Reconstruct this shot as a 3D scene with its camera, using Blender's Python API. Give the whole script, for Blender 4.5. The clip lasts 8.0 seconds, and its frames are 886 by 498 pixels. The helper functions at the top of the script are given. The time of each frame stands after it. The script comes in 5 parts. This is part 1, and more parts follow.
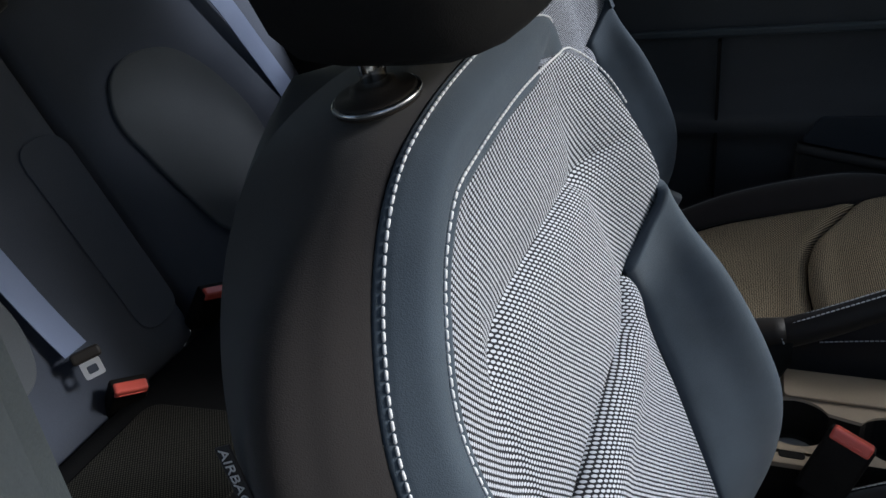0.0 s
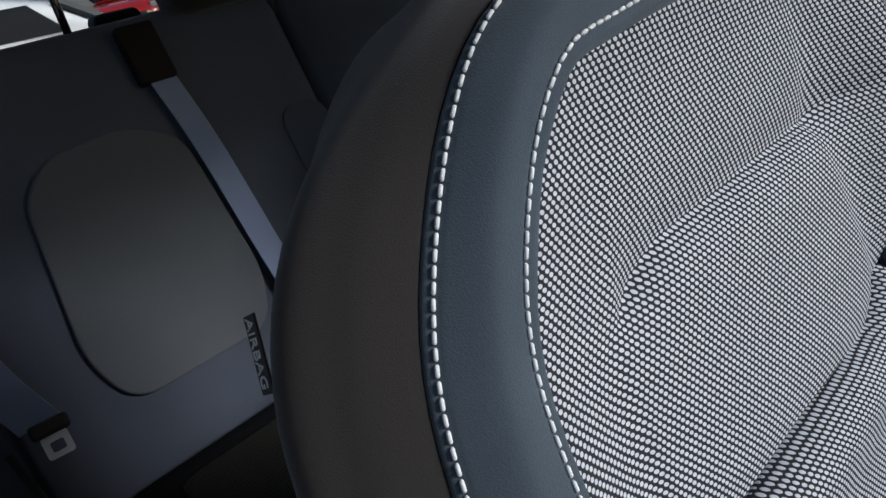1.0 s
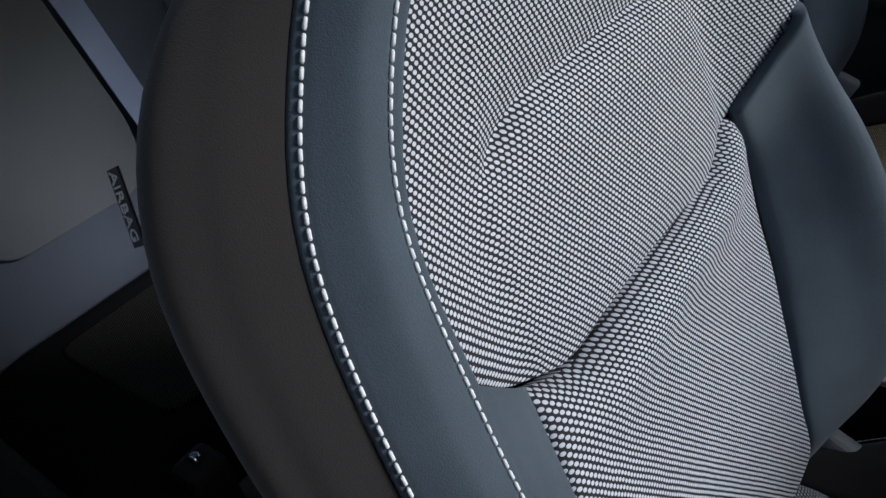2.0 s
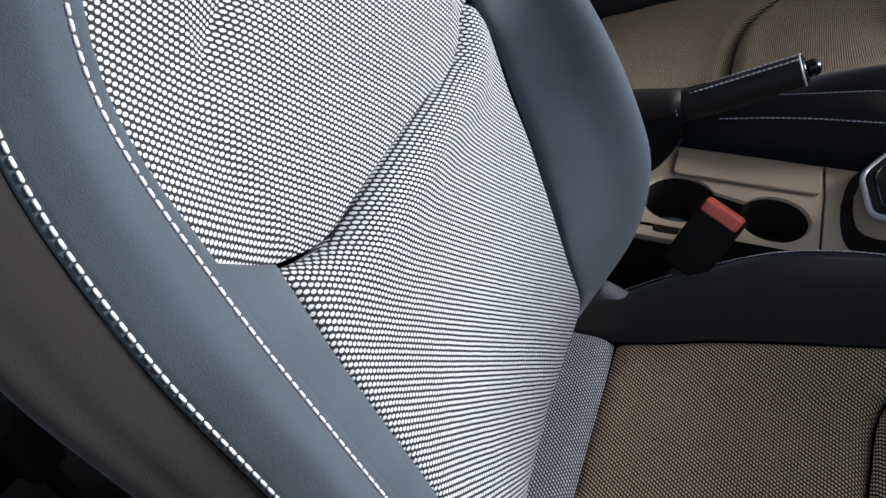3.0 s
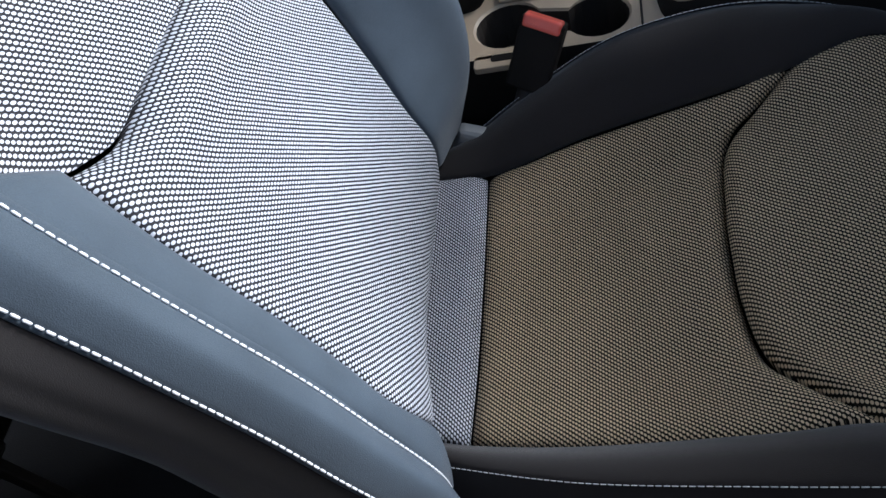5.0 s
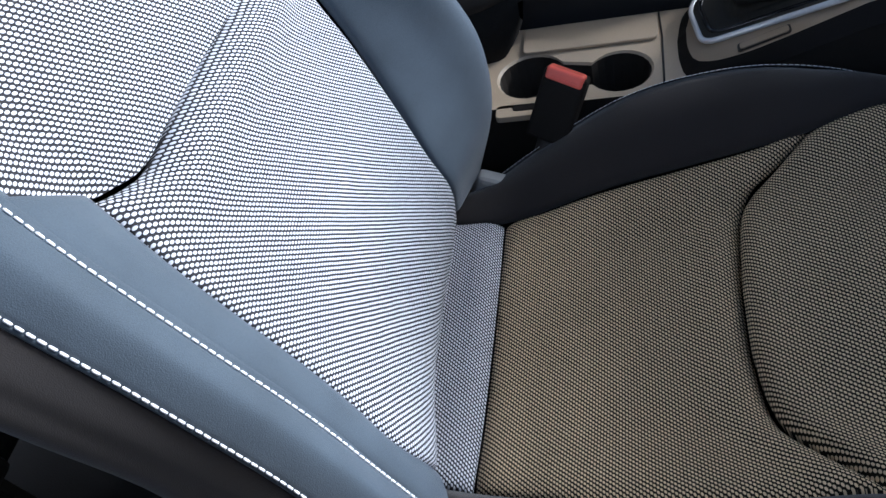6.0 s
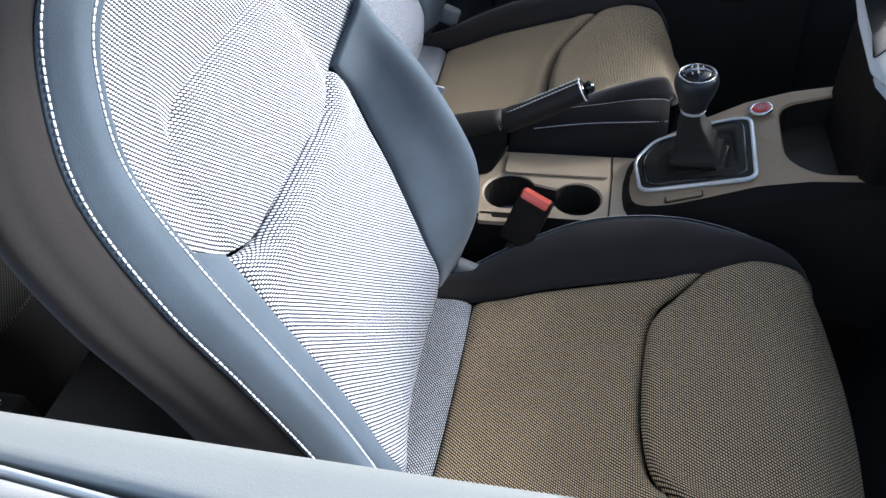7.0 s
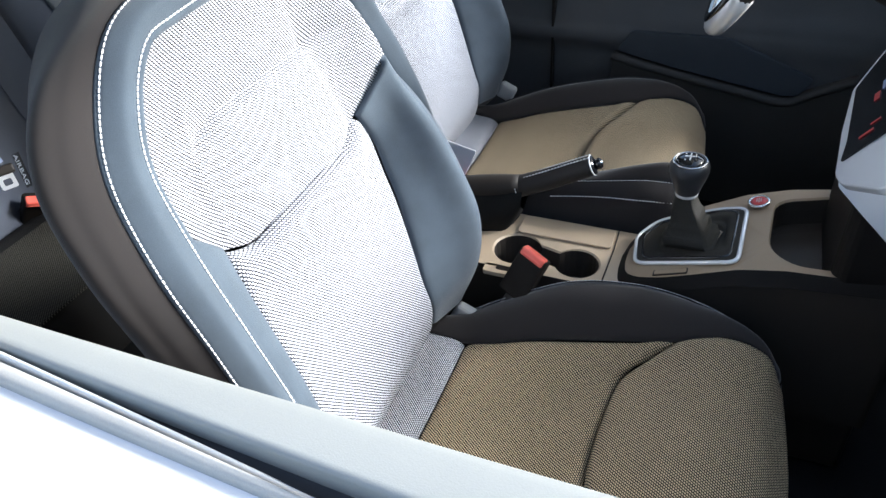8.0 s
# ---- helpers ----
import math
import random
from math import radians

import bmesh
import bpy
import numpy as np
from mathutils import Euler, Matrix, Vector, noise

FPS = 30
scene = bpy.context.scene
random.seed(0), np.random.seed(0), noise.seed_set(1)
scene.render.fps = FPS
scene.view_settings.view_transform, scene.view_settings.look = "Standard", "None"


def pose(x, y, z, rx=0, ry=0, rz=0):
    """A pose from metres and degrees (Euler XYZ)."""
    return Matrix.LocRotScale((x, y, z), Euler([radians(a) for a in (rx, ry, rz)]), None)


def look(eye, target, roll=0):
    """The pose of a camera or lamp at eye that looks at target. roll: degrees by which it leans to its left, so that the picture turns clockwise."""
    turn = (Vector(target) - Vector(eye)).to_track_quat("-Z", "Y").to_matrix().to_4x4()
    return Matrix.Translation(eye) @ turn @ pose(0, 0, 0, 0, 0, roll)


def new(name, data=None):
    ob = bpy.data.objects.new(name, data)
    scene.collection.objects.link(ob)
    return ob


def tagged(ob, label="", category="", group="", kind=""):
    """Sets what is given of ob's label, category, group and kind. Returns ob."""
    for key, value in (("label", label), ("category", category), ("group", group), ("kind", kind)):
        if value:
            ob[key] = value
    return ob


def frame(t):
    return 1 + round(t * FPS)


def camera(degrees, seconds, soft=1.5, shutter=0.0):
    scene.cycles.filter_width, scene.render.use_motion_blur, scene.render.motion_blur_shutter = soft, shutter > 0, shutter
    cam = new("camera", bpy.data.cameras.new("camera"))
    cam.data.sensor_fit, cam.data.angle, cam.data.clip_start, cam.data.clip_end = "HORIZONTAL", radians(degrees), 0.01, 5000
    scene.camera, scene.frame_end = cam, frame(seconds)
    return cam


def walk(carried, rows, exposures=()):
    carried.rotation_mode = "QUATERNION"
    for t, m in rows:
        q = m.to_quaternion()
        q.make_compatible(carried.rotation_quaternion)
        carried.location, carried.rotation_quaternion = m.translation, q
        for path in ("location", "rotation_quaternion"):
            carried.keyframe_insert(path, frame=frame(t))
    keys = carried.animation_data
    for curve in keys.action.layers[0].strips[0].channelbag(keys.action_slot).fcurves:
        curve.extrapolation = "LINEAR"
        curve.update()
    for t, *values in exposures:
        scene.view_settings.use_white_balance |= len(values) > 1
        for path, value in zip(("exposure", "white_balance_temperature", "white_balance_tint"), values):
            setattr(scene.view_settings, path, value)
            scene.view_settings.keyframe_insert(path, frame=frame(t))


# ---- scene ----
cam = camera(62.9, 8.0, soft=1.45)
PATH = [
    (0, (0.03, -0.7421, 1.2881), (-0.7414, 0.8168, 0.3008), -9.54),
    (0.2, (0.0441, -0.7038, 1.25), (-0.9839, 0.7319, 0.3108), -13.20),
    (0.4, (0.0506, -0.6836, 1.2274), (-1.1844, 0.6668, 0.4202), -14.20),
    (0.5, (0.0528, -0.6812, 1.2203), (-1.251, 0.6223, 0.4390), -14.7),
    (0.6, (0.0594, -0.6744, 1.2132), (-1.2949, 0.5967, 0.4713), -15.22),
    (1, (0.0624, -0.6765, 1.1877), (-1.3322, 0.5148, 0.3901), -12.86),
    (1.2, (0.0625, -0.6761, 1.1845), (-1.2867, 0.5111, 0.3068), -12.44),
    (2.3, (0.0995, -0.682, 1.1895), (-0.8828, 0.5606, -0.0315), -9.99),
    (2.5, (0.1244, -0.6827, 1.184), (-0.7838, 0.6092, -0.0434), -10.57),
    (2.9, (0.1364, -0.6864, 1.1788), (-0.6093, 0.596, -0.1626), -8.87),
    (3, (0.1362, -0.6851, 1.1807), (-0.5271, 0.5941, -0.2062), -8.09),
    (3.2, (0.1554, -0.6913, 1.188), (-0.3968, 0.5866, -0.248), -9.89),
    (3.5, (0.1714, -0.7077, 1.1735), (-0.2801, 0.5596, -0.3064), -15.39),
    (3.8, (0.2016, -0.7091, 1.1682), (-0.2515, 0.5255, -0.3386), -20.22),
    (4, (0.2285, -0.7186, 1.1687), (-0.2556, 0.4516, -0.3793), -23.65),
    (4.2, (0.2212, -0.7138, 1.1611), (-0.229, 0.3868, -0.447), -24.03),
    (5.3, (0.229, -0.722, 1.149), (-0.317, 0.430, -0.392), -24.2),
    (5.5, (0.2303, -0.7205, 1.1529), (-0.297, 0.4373, -0.3904), -22.75),
    (5.7, (0.228, -0.720, 1.148), (-0.281, 0.458, -0.386), -21.8),
    (6, (0.2283, -0.7229, 1.1512), (-0.3272, 0.5108, -0.3217), -21.38),
    (6.2, (0.225, -0.738, 1.158), (-0.373, 0.566, -0.235), -21.3),
    (6.4, (0.232, -0.759, 1.194), (-0.389, 0.554, -0.182), -20.3),
    (6.5, (0.2316, -0.7706, 1.221), (-0.3577, 0.526, -0.1831), -19.86),
    (6.7, (0.238, -0.813, 1.264), (-0.169, 0.506, -0.183), -13.2),
    (6.8, (0.2363, -0.829, 1.3021), (-0.1227, 0.4968, -0.1516), -9.14),
    (7, (0.2384, -0.8611, 1.3334), (-0.1771, 0.5175, -0.0547), -7.11),
    (7.2, (0.2698, -0.8867, 1.35), (-0.2674, 0.4991, 0.0117), -7.29),
    (7.5, (0.3465, -0.921, 1.3549), (-0.3123, 0.4812, 0.0902), -4.48),
    (8, (0.3927, -0.9341, 1.364), (-0.2778, 0.5039, 0.1464), -4.63),
]
EXPOSURE = [
    (0.0, -0.2, 5700, 9), (0.6, -0.55, 5700, 9), (1.2, -0.6, 5650, 9), (2.3, -0.55, 5600, 9), (2.6, -0.42, 5600, 9),
    (3.0, 0.4, 5750, 10), (3.4, 1.0, 5700, 8), (3.8, 1.28, 5650, 8), (4.0, 1.42, 5700, 8), (4.2, 1.1, 5650, 9),
    (5.3, 0.55, 5380, 11), (6.0, 0.83, 5320, 11), (6.5, 1.13, 5380, 11), (7.2, 1.45, 5600, 10), (8.0, 1.68, 5800, 9),
]
walk(cam, [(t, look(eye, target, roll)) for t, eye, target, roll in PATH], EXPOSURE)

# ---------------------------------------------------------------- light
world = bpy.data.worlds.new("sky")
scene.world = world
world.use_nodes = True
wn = world.node_tree
sky = wn.nodes.new("ShaderNodeTexSky")
sky.sky_type = "NISHITA"
sky.sun_disc = False
sky.sun_elevation = radians(25.0)
sky.sun_rotation = radians(62.9)
sky.air_density, sky.dust_density, sky.ozone_density = 1.0, 4.0, 0.6
wn.links.new(sky.outputs[0], wn.nodes["Background"].inputs[0])
wn.nodes["Background"].inputs[1].default_value = 0.15

sun_data = bpy.data.lights.new("sun", "SUN")
sun_data.energy, sun_data.angle, sun_data.color = 3.5, radians(16), (1.0, 0.97, 0.94)
sun = new("sun", sun_data)
sun.matrix_world = look((8.9, 4.56, 4.66), (0, 0, 0))


# ---------------------------------------------------------------- materials
def mat(name, color, rough=0.6, metal=0.0, vary=0.15, grain=900.0, bump=0.15, blotch=6.0, coat=0.0, sheen=0.0, gloss=0.5):
    """A plain surface with grain and blotches of its own size."""
    m = bpy.data.materials.new(name)
    m.use_nodes = True
    n, l = m.node_tree.nodes, m.node_tree.links
    b = n["Principled BSDF"]
    co = n.new("ShaderNodeTexCoord")
    big, fine = n.new("ShaderNodeTexNoise"), n.new("ShaderNodeTexNoise")
    big.inputs["Scale"].default_value, fine.inputs["Scale"].default_value = blotch, grain
    big.inputs["Detail"].default_value, fine.inputs["Detail"].default_value = 4, 2
    for t in (big, fine):
        l.new(co.outputs["Object"], t.inputs["Vector"])
    ad = n.new("ShaderNodeMath")
    ad.operation = "ADD"
    l.new(big.outputs["Fac"], ad.inputs[0])
    l.new(fine.outputs["Fac"], ad.inputs[1])
    ramp = n.new("ShaderNodeMapRange")
    ramp.inputs["From Min"].default_value, ramp.inputs["From Max"].default_value = 0.6, 1.4
    ramp.inputs["To Min"].default_value, ramp.inputs["To Max"].default_value = 1 - vary, 1 + vary
    l.new(ad.outputs[0], ramp.inputs["Value"])
    mul = n.new("ShaderNodeVectorMath")
    mul.operation = "SCALE"
    mul.inputs[0].default_value = color
    l.new(ramp.outputs[0], mul.inputs["Scale"])
    l.new(mul.outputs[0], b.inputs["Base Color"])
    b.inputs["Metallic"].default_value = metal
    rr = n.new("ShaderNodeMapRange")
    rr.inputs["To Min"].default_value, rr.inputs["To Max"].default_value = max(rough - 0.08, 0.03), min(rough + 0.08, 1)
    l.new(big.outputs["Fac"], rr.inputs["Value"])
    l.new(rr.outputs[0], b.inputs["Roughness"])
    if bump:
        bp = n.new("ShaderNodeBump")
        bp.inputs["Strength"].default_value, bp.inputs["Distance"].default_value = bump, 0.0006
        l.new(fine.outputs["Fac"], bp.inputs["Height"])
        l.new(bp.outputs[0], b.inputs["Normal"])
    b.inputs["Coat Weight"].default_value = coat
    b.inputs["Sheen Weight"].default_value = sheen
    b.inputs["Specular IOR Level"].default_value = gloss
    return m


def dots_mat(name, light, dark, pitch_u, pitch_v, au=0.36, av=0.36, sheen=0.15):
    """Knitted mesh cloth: staggered oval light loops on a dark ground, laid out in metres by the mesh's own UV."""
    m = bpy.data.materials.new(name)
    m.use_nodes = True
    n, l = m.node_tree.nodes, m.node_tree.links
    b = n["Principled BSDF"]

    def op(kind, a, c=None, d=None):
        q = n.new("ShaderNodeMath")
        q.operation = kind
        for k, v in enumerate((a, c, d)):
            if v is None:
                continue
            if isinstance(v, (int, float)):
                q.inputs[k].default_value = v
            else:
                l.new(v, q.inputs[k])
        return q.outputs[0]

    uv = n.new("ShaderNodeUVMap")
    wob = n.new("ShaderNodeTexNoise")
    wob.inputs["Scale"].default_value = 60
    l.new(uv.outputs[0], wob.inputs["Vector"])
    sep = n.new("ShaderNodeSeparateXYZ")
    l.new(uv.outputs[0], sep.inputs[0])
    w = op("MULTIPLY", op("SUBTRACT", wob.outputs["Fac"], 0.5), 0.0005)
    u = op("DIVIDE", op("ADD", sep.outputs[0], w), pitch_u)
    v = op("DIVIDE", op("ADD", sep.outputs[1], w), pitch_v)
    row = op("FLOOR", v)
    odd = op("MULTIPLY", op("MODULO", op("ABSOLUTE", row), 2.0), 0.5)
    cv = n.new("ShaderNodeCombineXYZ")
    l.new(op("FLOOR", op("ADD", u, odd)), cv.inputs[0])
    l.new(row, cv.inputs[1])
    cell = n.new("ShaderNodeTexWhiteNoise")
    cell.noise_dimensions = "2D"
    l.new(cv.outputs[0], cell.inputs["Vector"])
    rnd = n.new("ShaderNodeSeparateColor")
    l.new(cell.outputs["Color"], rnd.inputs[0])
    cu = op("SUBTRACT", op("FRACT", op("ADD", u, odd)), op("ADD", op("MULTIPLY", rnd.outputs[0], 0.03), 0.485))
    cw = op("SUBTRACT", op("FRACT", v), op("ADD", op("MULTIPLY", rnd.outputs[1], 0.03), 0.485))
    fu = op("DIVIDE", op("ADD", cu, op("MULTIPLY", cw, 0.30)), au)
    fv = op("DIVIDE", cw, av)
    d = op("SQRT", op("ADD", op("MULTIPLY", fu, fu), op("MULTIPLY", fv, fv)))
    d = op("MULTIPLY", d, op("ADD", op("MULTIPLY", rnd.outputs[2], 0.06), 0.97))
    mk = n.new("ShaderNodeMapRange")
    mk.interpolation_type = "SMOOTHSTEP"
    mk.inputs["From Min"].default_value, mk.inputs["From Max"].default_value = 1.10, 0.84
    l.new(d, mk.inputs["Value"])
    jit = op("ADD", op("MULTIPLY", cell.outputs["Value"], 0.08), 0.93)
    lc = n.new("ShaderNodeVectorMath")
    lc.operation = "SCALE"
    lc.inputs[0].default_value = light
    l.new(jit, lc.inputs["Scale"])
    mx = n.new("ShaderNodeMix")
    mx.data_type = "RGBA"
    l.new(mk.outputs[0], mx.inputs["Factor"])
    mx.inputs["A"].default_value = (*dark, 1)
    l.new(lc.outputs[0], mx.inputs["B"])
    l.new(mx.outputs["Result"], b.inputs["Base Color"])
    b.inputs["Roughness"].default_value = 0.75
    b.inputs["Sheen Weight"].default_value = sheen
    b.inputs["Specular IOR Level"].default_value = 0.12
    bp = n.new("ShaderNodeBump")
    bp.inputs["Strength"].default_value, bp.inputs["Distance"].default_value = 0.7, 0.0008
    l.new(mk.outputs[0], bp.inputs["Height"])
    l.new(bp.outputs[0], b.inputs["Normal"])
    return m


CLOTH_MESH = dots_mat("mesh_cloth", (0.63, 0.65, 0.705), (0.028, 0.028, 0.032), 0.0044, 0.0027, 0.325, 0.43, 0.02)
CLOTH_STRIP = dots_mat("mesh_cloth_strip", (0.68, 0.70, 0.755), (0.028, 0.028, 0.032), 0.0040, 0.0025, 0.325, 0.425, 0.02)
CLOTH_SEAT = dots_mat("mesh_cloth_seat", (0.82, 0.645, 0.415), (0.017, 0.014, 0.010), 0.0041, 0.0026, 0.325, 0.435, 0.02)
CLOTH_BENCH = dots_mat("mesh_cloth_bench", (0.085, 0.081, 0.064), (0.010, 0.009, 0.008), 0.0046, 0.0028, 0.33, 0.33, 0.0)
CLOTH_BLACK = mat("black_cloth", (0.012, 0.0115, 0.011), 0.9, vary=0.2, grain=1200, bump=0.4, gloss=0.15)
CLOTH_BAND = mat("plain_cloth", (0.061, 0.079, 0.100), 0.75, vary=0.22, grain=1400, bump=0.4, sheen=0.2, blotch=22.0, gloss=0.15)
CLOTH_DARK = mat("dark_cloth", (0.032, 0.0278, 0.0264), 0.85, vary=0.15, grain=1500, bump=0.4, sheen=0.28, gloss=0.15)
CLOTH_REAR = mat("rear_cloth", (0.088, 0.098, 0.125), 0.85, vary=0.15, grain=900, bump=0.4, sheen=0.15, gloss=0.15)
CLOTH_GREY = mat("grey_cloth", (0.125, 0.133, 0.141), 0.85, vary=0.15, grain=900, bump=0.4, sheen=0.15, gloss=0.15)
THREAD = mat("white_thread", (0.80, 0.80, 0.80), 0.6, vary=0.1, bump=0.2)
PLASTIC = mat("black_plastic", (0.036, 0.030, 0.0245), 0.5, vary=0.2, grain=1200, bump=0.3, gloss=0.3)
MATT_BLACK = mat("matt_black_plastic", (0.0135, 0.0110, 0.0088), 0.6, vary=0.2, grain=1200, bump=0.3, gloss=0.2)
PLASTIC_SOFT = mat("charcoal_plastic", (0.050, 0.052, 0.057), 0.6, vary=0.2, grain=1000, bump=0.4)
PLASTIC_WARM = mat("warm_grey_plastic", (0.55, 0.43, 0.295), 0.45, vary=0.12, grain=1200, bump=0.3)
PLASTIC_GREY = mat("grey_plastic", (0.48, 0.47, 0.44), 0.55, vary=0.08, grain=1200, bump=0.25)
TRIM_LIGHT = mat("light_grey_trim", (0.26, 0.272, 0.262), 0.75, vary=0.06, grain=900, bump=0.2)
GLOSS_BLACK = mat("gloss_black", (0.008, 0.008, 0.009), 0.08, vary=0.1, bump=0, coat=0.5)
CHROME = mat("chrome", (0.80, 0.80, 0.80), 0.10, metal=1.0, vary=0.04, bump=0)
BRIGHT = mat("brushed_chrome", (0.96, 0.96, 0.95), 0.18, metal=0.35, vary=0.04, bump=0)
PILLAR_GREY = mat("pillar_grey", (0.060, 0.070, 0.074), 0.6, vary=0.1, grain=1100, bump=0.3)
DULL_LEATHER = mat("dull_leather", (0.012, 0.0115, 0.0105), 0.85, vary=0.25, grain=500, bump=0.6, gloss=0.2)
BOOT_LEATHER = mat("boot_leather", (0.030, 0.027, 0.021), 0.7, vary=0.25, grain=500, bump=0.6, gloss=0.3)
SATIN = mat("satin_silver", (0.55, 0.56, 0.57), 0.28, metal=1.0, vary=0.05, bump=0)
STEEL = mat("steel", (0.70, 0.70, 0.70), 0.3, metal=1.0, vary=0.08, bump=0.05)
ZINC = mat("bright_zinc", (0.97, 0.97, 0.97), 0.16, metal=1.0, vary=0.05, bump=0.05)
LEATHER = mat("black_leather", (0.036, 0.031, 0.0265), 0.5, vary=0.2, grain=700, bump=0.5, gloss=0.3)
RED = mat("red_plastic", (1.0, 0.17, 0.12), 0.25, vary=0.04, bump=0.05, coat=0.4)
BUTTON_RED = mat("red_button", (0.55, 0.03, 0.03), 0.3, vary=0.1, bump=0, coat=0.5)
WEB = mat("belt_webbing", (0.24, 0.29, 0.44), 0.6, vary=0.1, grain=1800, bump=0.5, sheen=0.2)
PALE_STEEL = mat("pale_steel", (0.93, 0.93, 0.94), 0.35, metal=0.1, vary=0.05, bump=0.05)
PANEL_BROWN = mat("brown_grey_plastic", (0.35, 0.262, 0.170), 0.42, vary=0.15, grain=1200, bump=0.3)
FLAP_GREY = mat("pale_flap", (0.78, 0.79, 0.81), 0.6, vary=0.1, grain=900, bump=0.2)
DOOR_PLASTIC = mat("door_plastic", (0.062, 0.062, 0.062), 0.65, vary=0.25, grain=900, bump=0.4)
POCKET_PLASTIC = mat("pocket_plastic", (0.036, 0.032, 0.027), 0.7, vary=0.25, grain=900, bump=0.4)
RECESS = mat("recess_plastic", (0.034, 0.039, 0.045), 0.7, vary=0.25, grain=900, bump=0.4)
PAINT = mat("white_paint", (0.80, 0.80, 0.80), 0.25, vary=0.02, bump=0, coat=1.0)
FRAME_WHITE = mat("white_gloss_trim", (0.85, 0.85, 0.85), 0.25, vary=0.02, bump=0, coat=0.6)
RUBBER = mat("black_rubber", (0.014, 0.014, 0.015), 0.6, vary=0.2)
SEAL_PALE = mat("pale_seal", (0.62, 0.62, 0.60), 0.6, vary=0.06, gloss=0.3)
SEAL_GREY = mat("grey_rubber", (0.40, 0.392, 0.365), 0.75, vary=0.12, gloss=0.2)
CARPET = mat("carpet", (0.028, 0.028, 0.030), 0.95, vary=0.4, grain=500, bump=1.0)
HEADLINER = mat("headliner", (0.45, 0.45, 0.44), 0.9, vary=0.05, bump=0.3)
CONCRETE = mat("concrete", (0.52, 0.51, 0.49), 0.9, vary=0.12, grain=60, blotch=0.7, bump=0.3)
WHITE_BAR = mat("print_white", (0.46, 0.46, 0.46), 0.6, bump=0)
RED_PAINT = mat("red_paint", (0.42, 0.014, 0.012), 0.25, vary=0.04, bump=0, coat=1.0)
GREY_WALL = mat("grey_render", (0.10, 0.105, 0.11), 0.9, vary=0.12, grain=40, blotch=0.8)
WALL = mat("pale_render", (0.55, 0.55, 0.43), 0.9, vary=0.08, grain=40, blotch=0.8)


def glass_mat():
    m = bpy.data.materials.new("clear_glass")
    m.use_nodes = True
    n, l = m.node_tree.nodes, m.node_tree.links
    t, g = n.new("ShaderNodeBsdfTransparent"), n.new("ShaderNodeBsdfGlossy")
    t.inputs[0].default_value = (0.86, 0.90, 0.88, 1)
    g.inputs["Roughness"].default_value = 0.02
    f = n.new("ShaderNodeFresnel")
    f.inputs[0].default_value = 1.45
    mx = n.new("ShaderNodeMixShader")
    l.new(f.outputs[0], mx.inputs[0])
    l.new(t.outputs[0], mx.inputs[1])
    l.new(g.outputs[0], mx.inputs[2])
    l.new(mx.outputs[0], n["Material Output"].inputs[0])
    return m


GLASS = glass_mat()


# ---------------------------------------------------------------- mesh helpers
def V(*a):
    return np.array(a, float)


def spline(pts, n):
    """n points spaced evenly along a smooth curve through pts."""
    p = np.array(pts, float)
    q = np.vstack([2 * p[0] - p[1], p, 2 * p[-1] - p[-2]])
    out = []
    for k in range(1, len(q) - 2):
        for t in np.linspace(0, 1, 24, endpoint=False):
            a, b, c, d = q[k - 1], q[k], q[k + 1], q[k + 2]
            out.append(0.5 * (2 * b + (c - a) * t + (2 * a - 5 * b + 4 * c - d) * t * t + (3 * b - 3 * c + d - a) * t**3))
    out.append(p[-1])
    return even(np.array(out), n)


def even(out, n):
    s = np.r_[0, np.cumsum(np.linalg.norm(np.diff(out, axis=0), axis=1))]
    return np.stack([np.interp(np.linspace(0, s[-1], n), s, out[:, k]) for k in range(out.shape[1])], 1)


def empty(name, place=(0, 0, 0), **tags):
    ob = new(name)
    ob.location = place
    ob.empty_display_size = 0.05
    return tagged(ob, **tags)


def link(name, me, material, parent=None, label="", smooth=True):
    me.materials.append(material)
    if smooth:
        me.polygons.foreach_set("use_smooth", [True] * len(me.polygons))
    ob = new(name, me)
    ob.parent = parent
    if label:
        ob["label"] = label
    return ob


def part(name, bm, material, parent=None, label="", smooth=False):
    me = bpy.data.meshes.new(name)
    bm.normal_update()
    bm.to_mesh(me)
    bm.free()
    return link(name, me, material, parent, label, smooth)


def cloth_uv(P, rise):
    """Metres along the weave: straight across the seat, and along the profile of its middle over height (rise 2) or depth (rise 0)."""
    a, b, _ = P.shape
    other = 2 - rise
    step = np.diff(P, axis=1)
    run = np.r_["1", np.zeros((a, 1)), np.cumsum(np.hypot(step[..., 1], step[..., other]) * np.sign(step[..., 1]), 1)]
    u = run - run[:, b // 2 : b // 2 + 1] + P[:, b // 2 : b // 2 + 1, 1]
    mid = P[:, b // 2]
    t = mid[np.argsort(mid[:, rise])]
    far = np.r_[0, np.cumsum(np.hypot(np.diff(t[:, 0]), np.diff(t[:, 2])))]
    slope = (far[-1] - far[0]) / (t[-1, rise] - t[0, rise])
    z = P[..., rise]
    v = np.interp(z, t[:, rise], far) + slope * (np.minimum(z - t[0, rise], 0) + np.maximum(z - t[-1, rise], 0))
    return np.stack([u, v], -1).reshape(-1, 2)


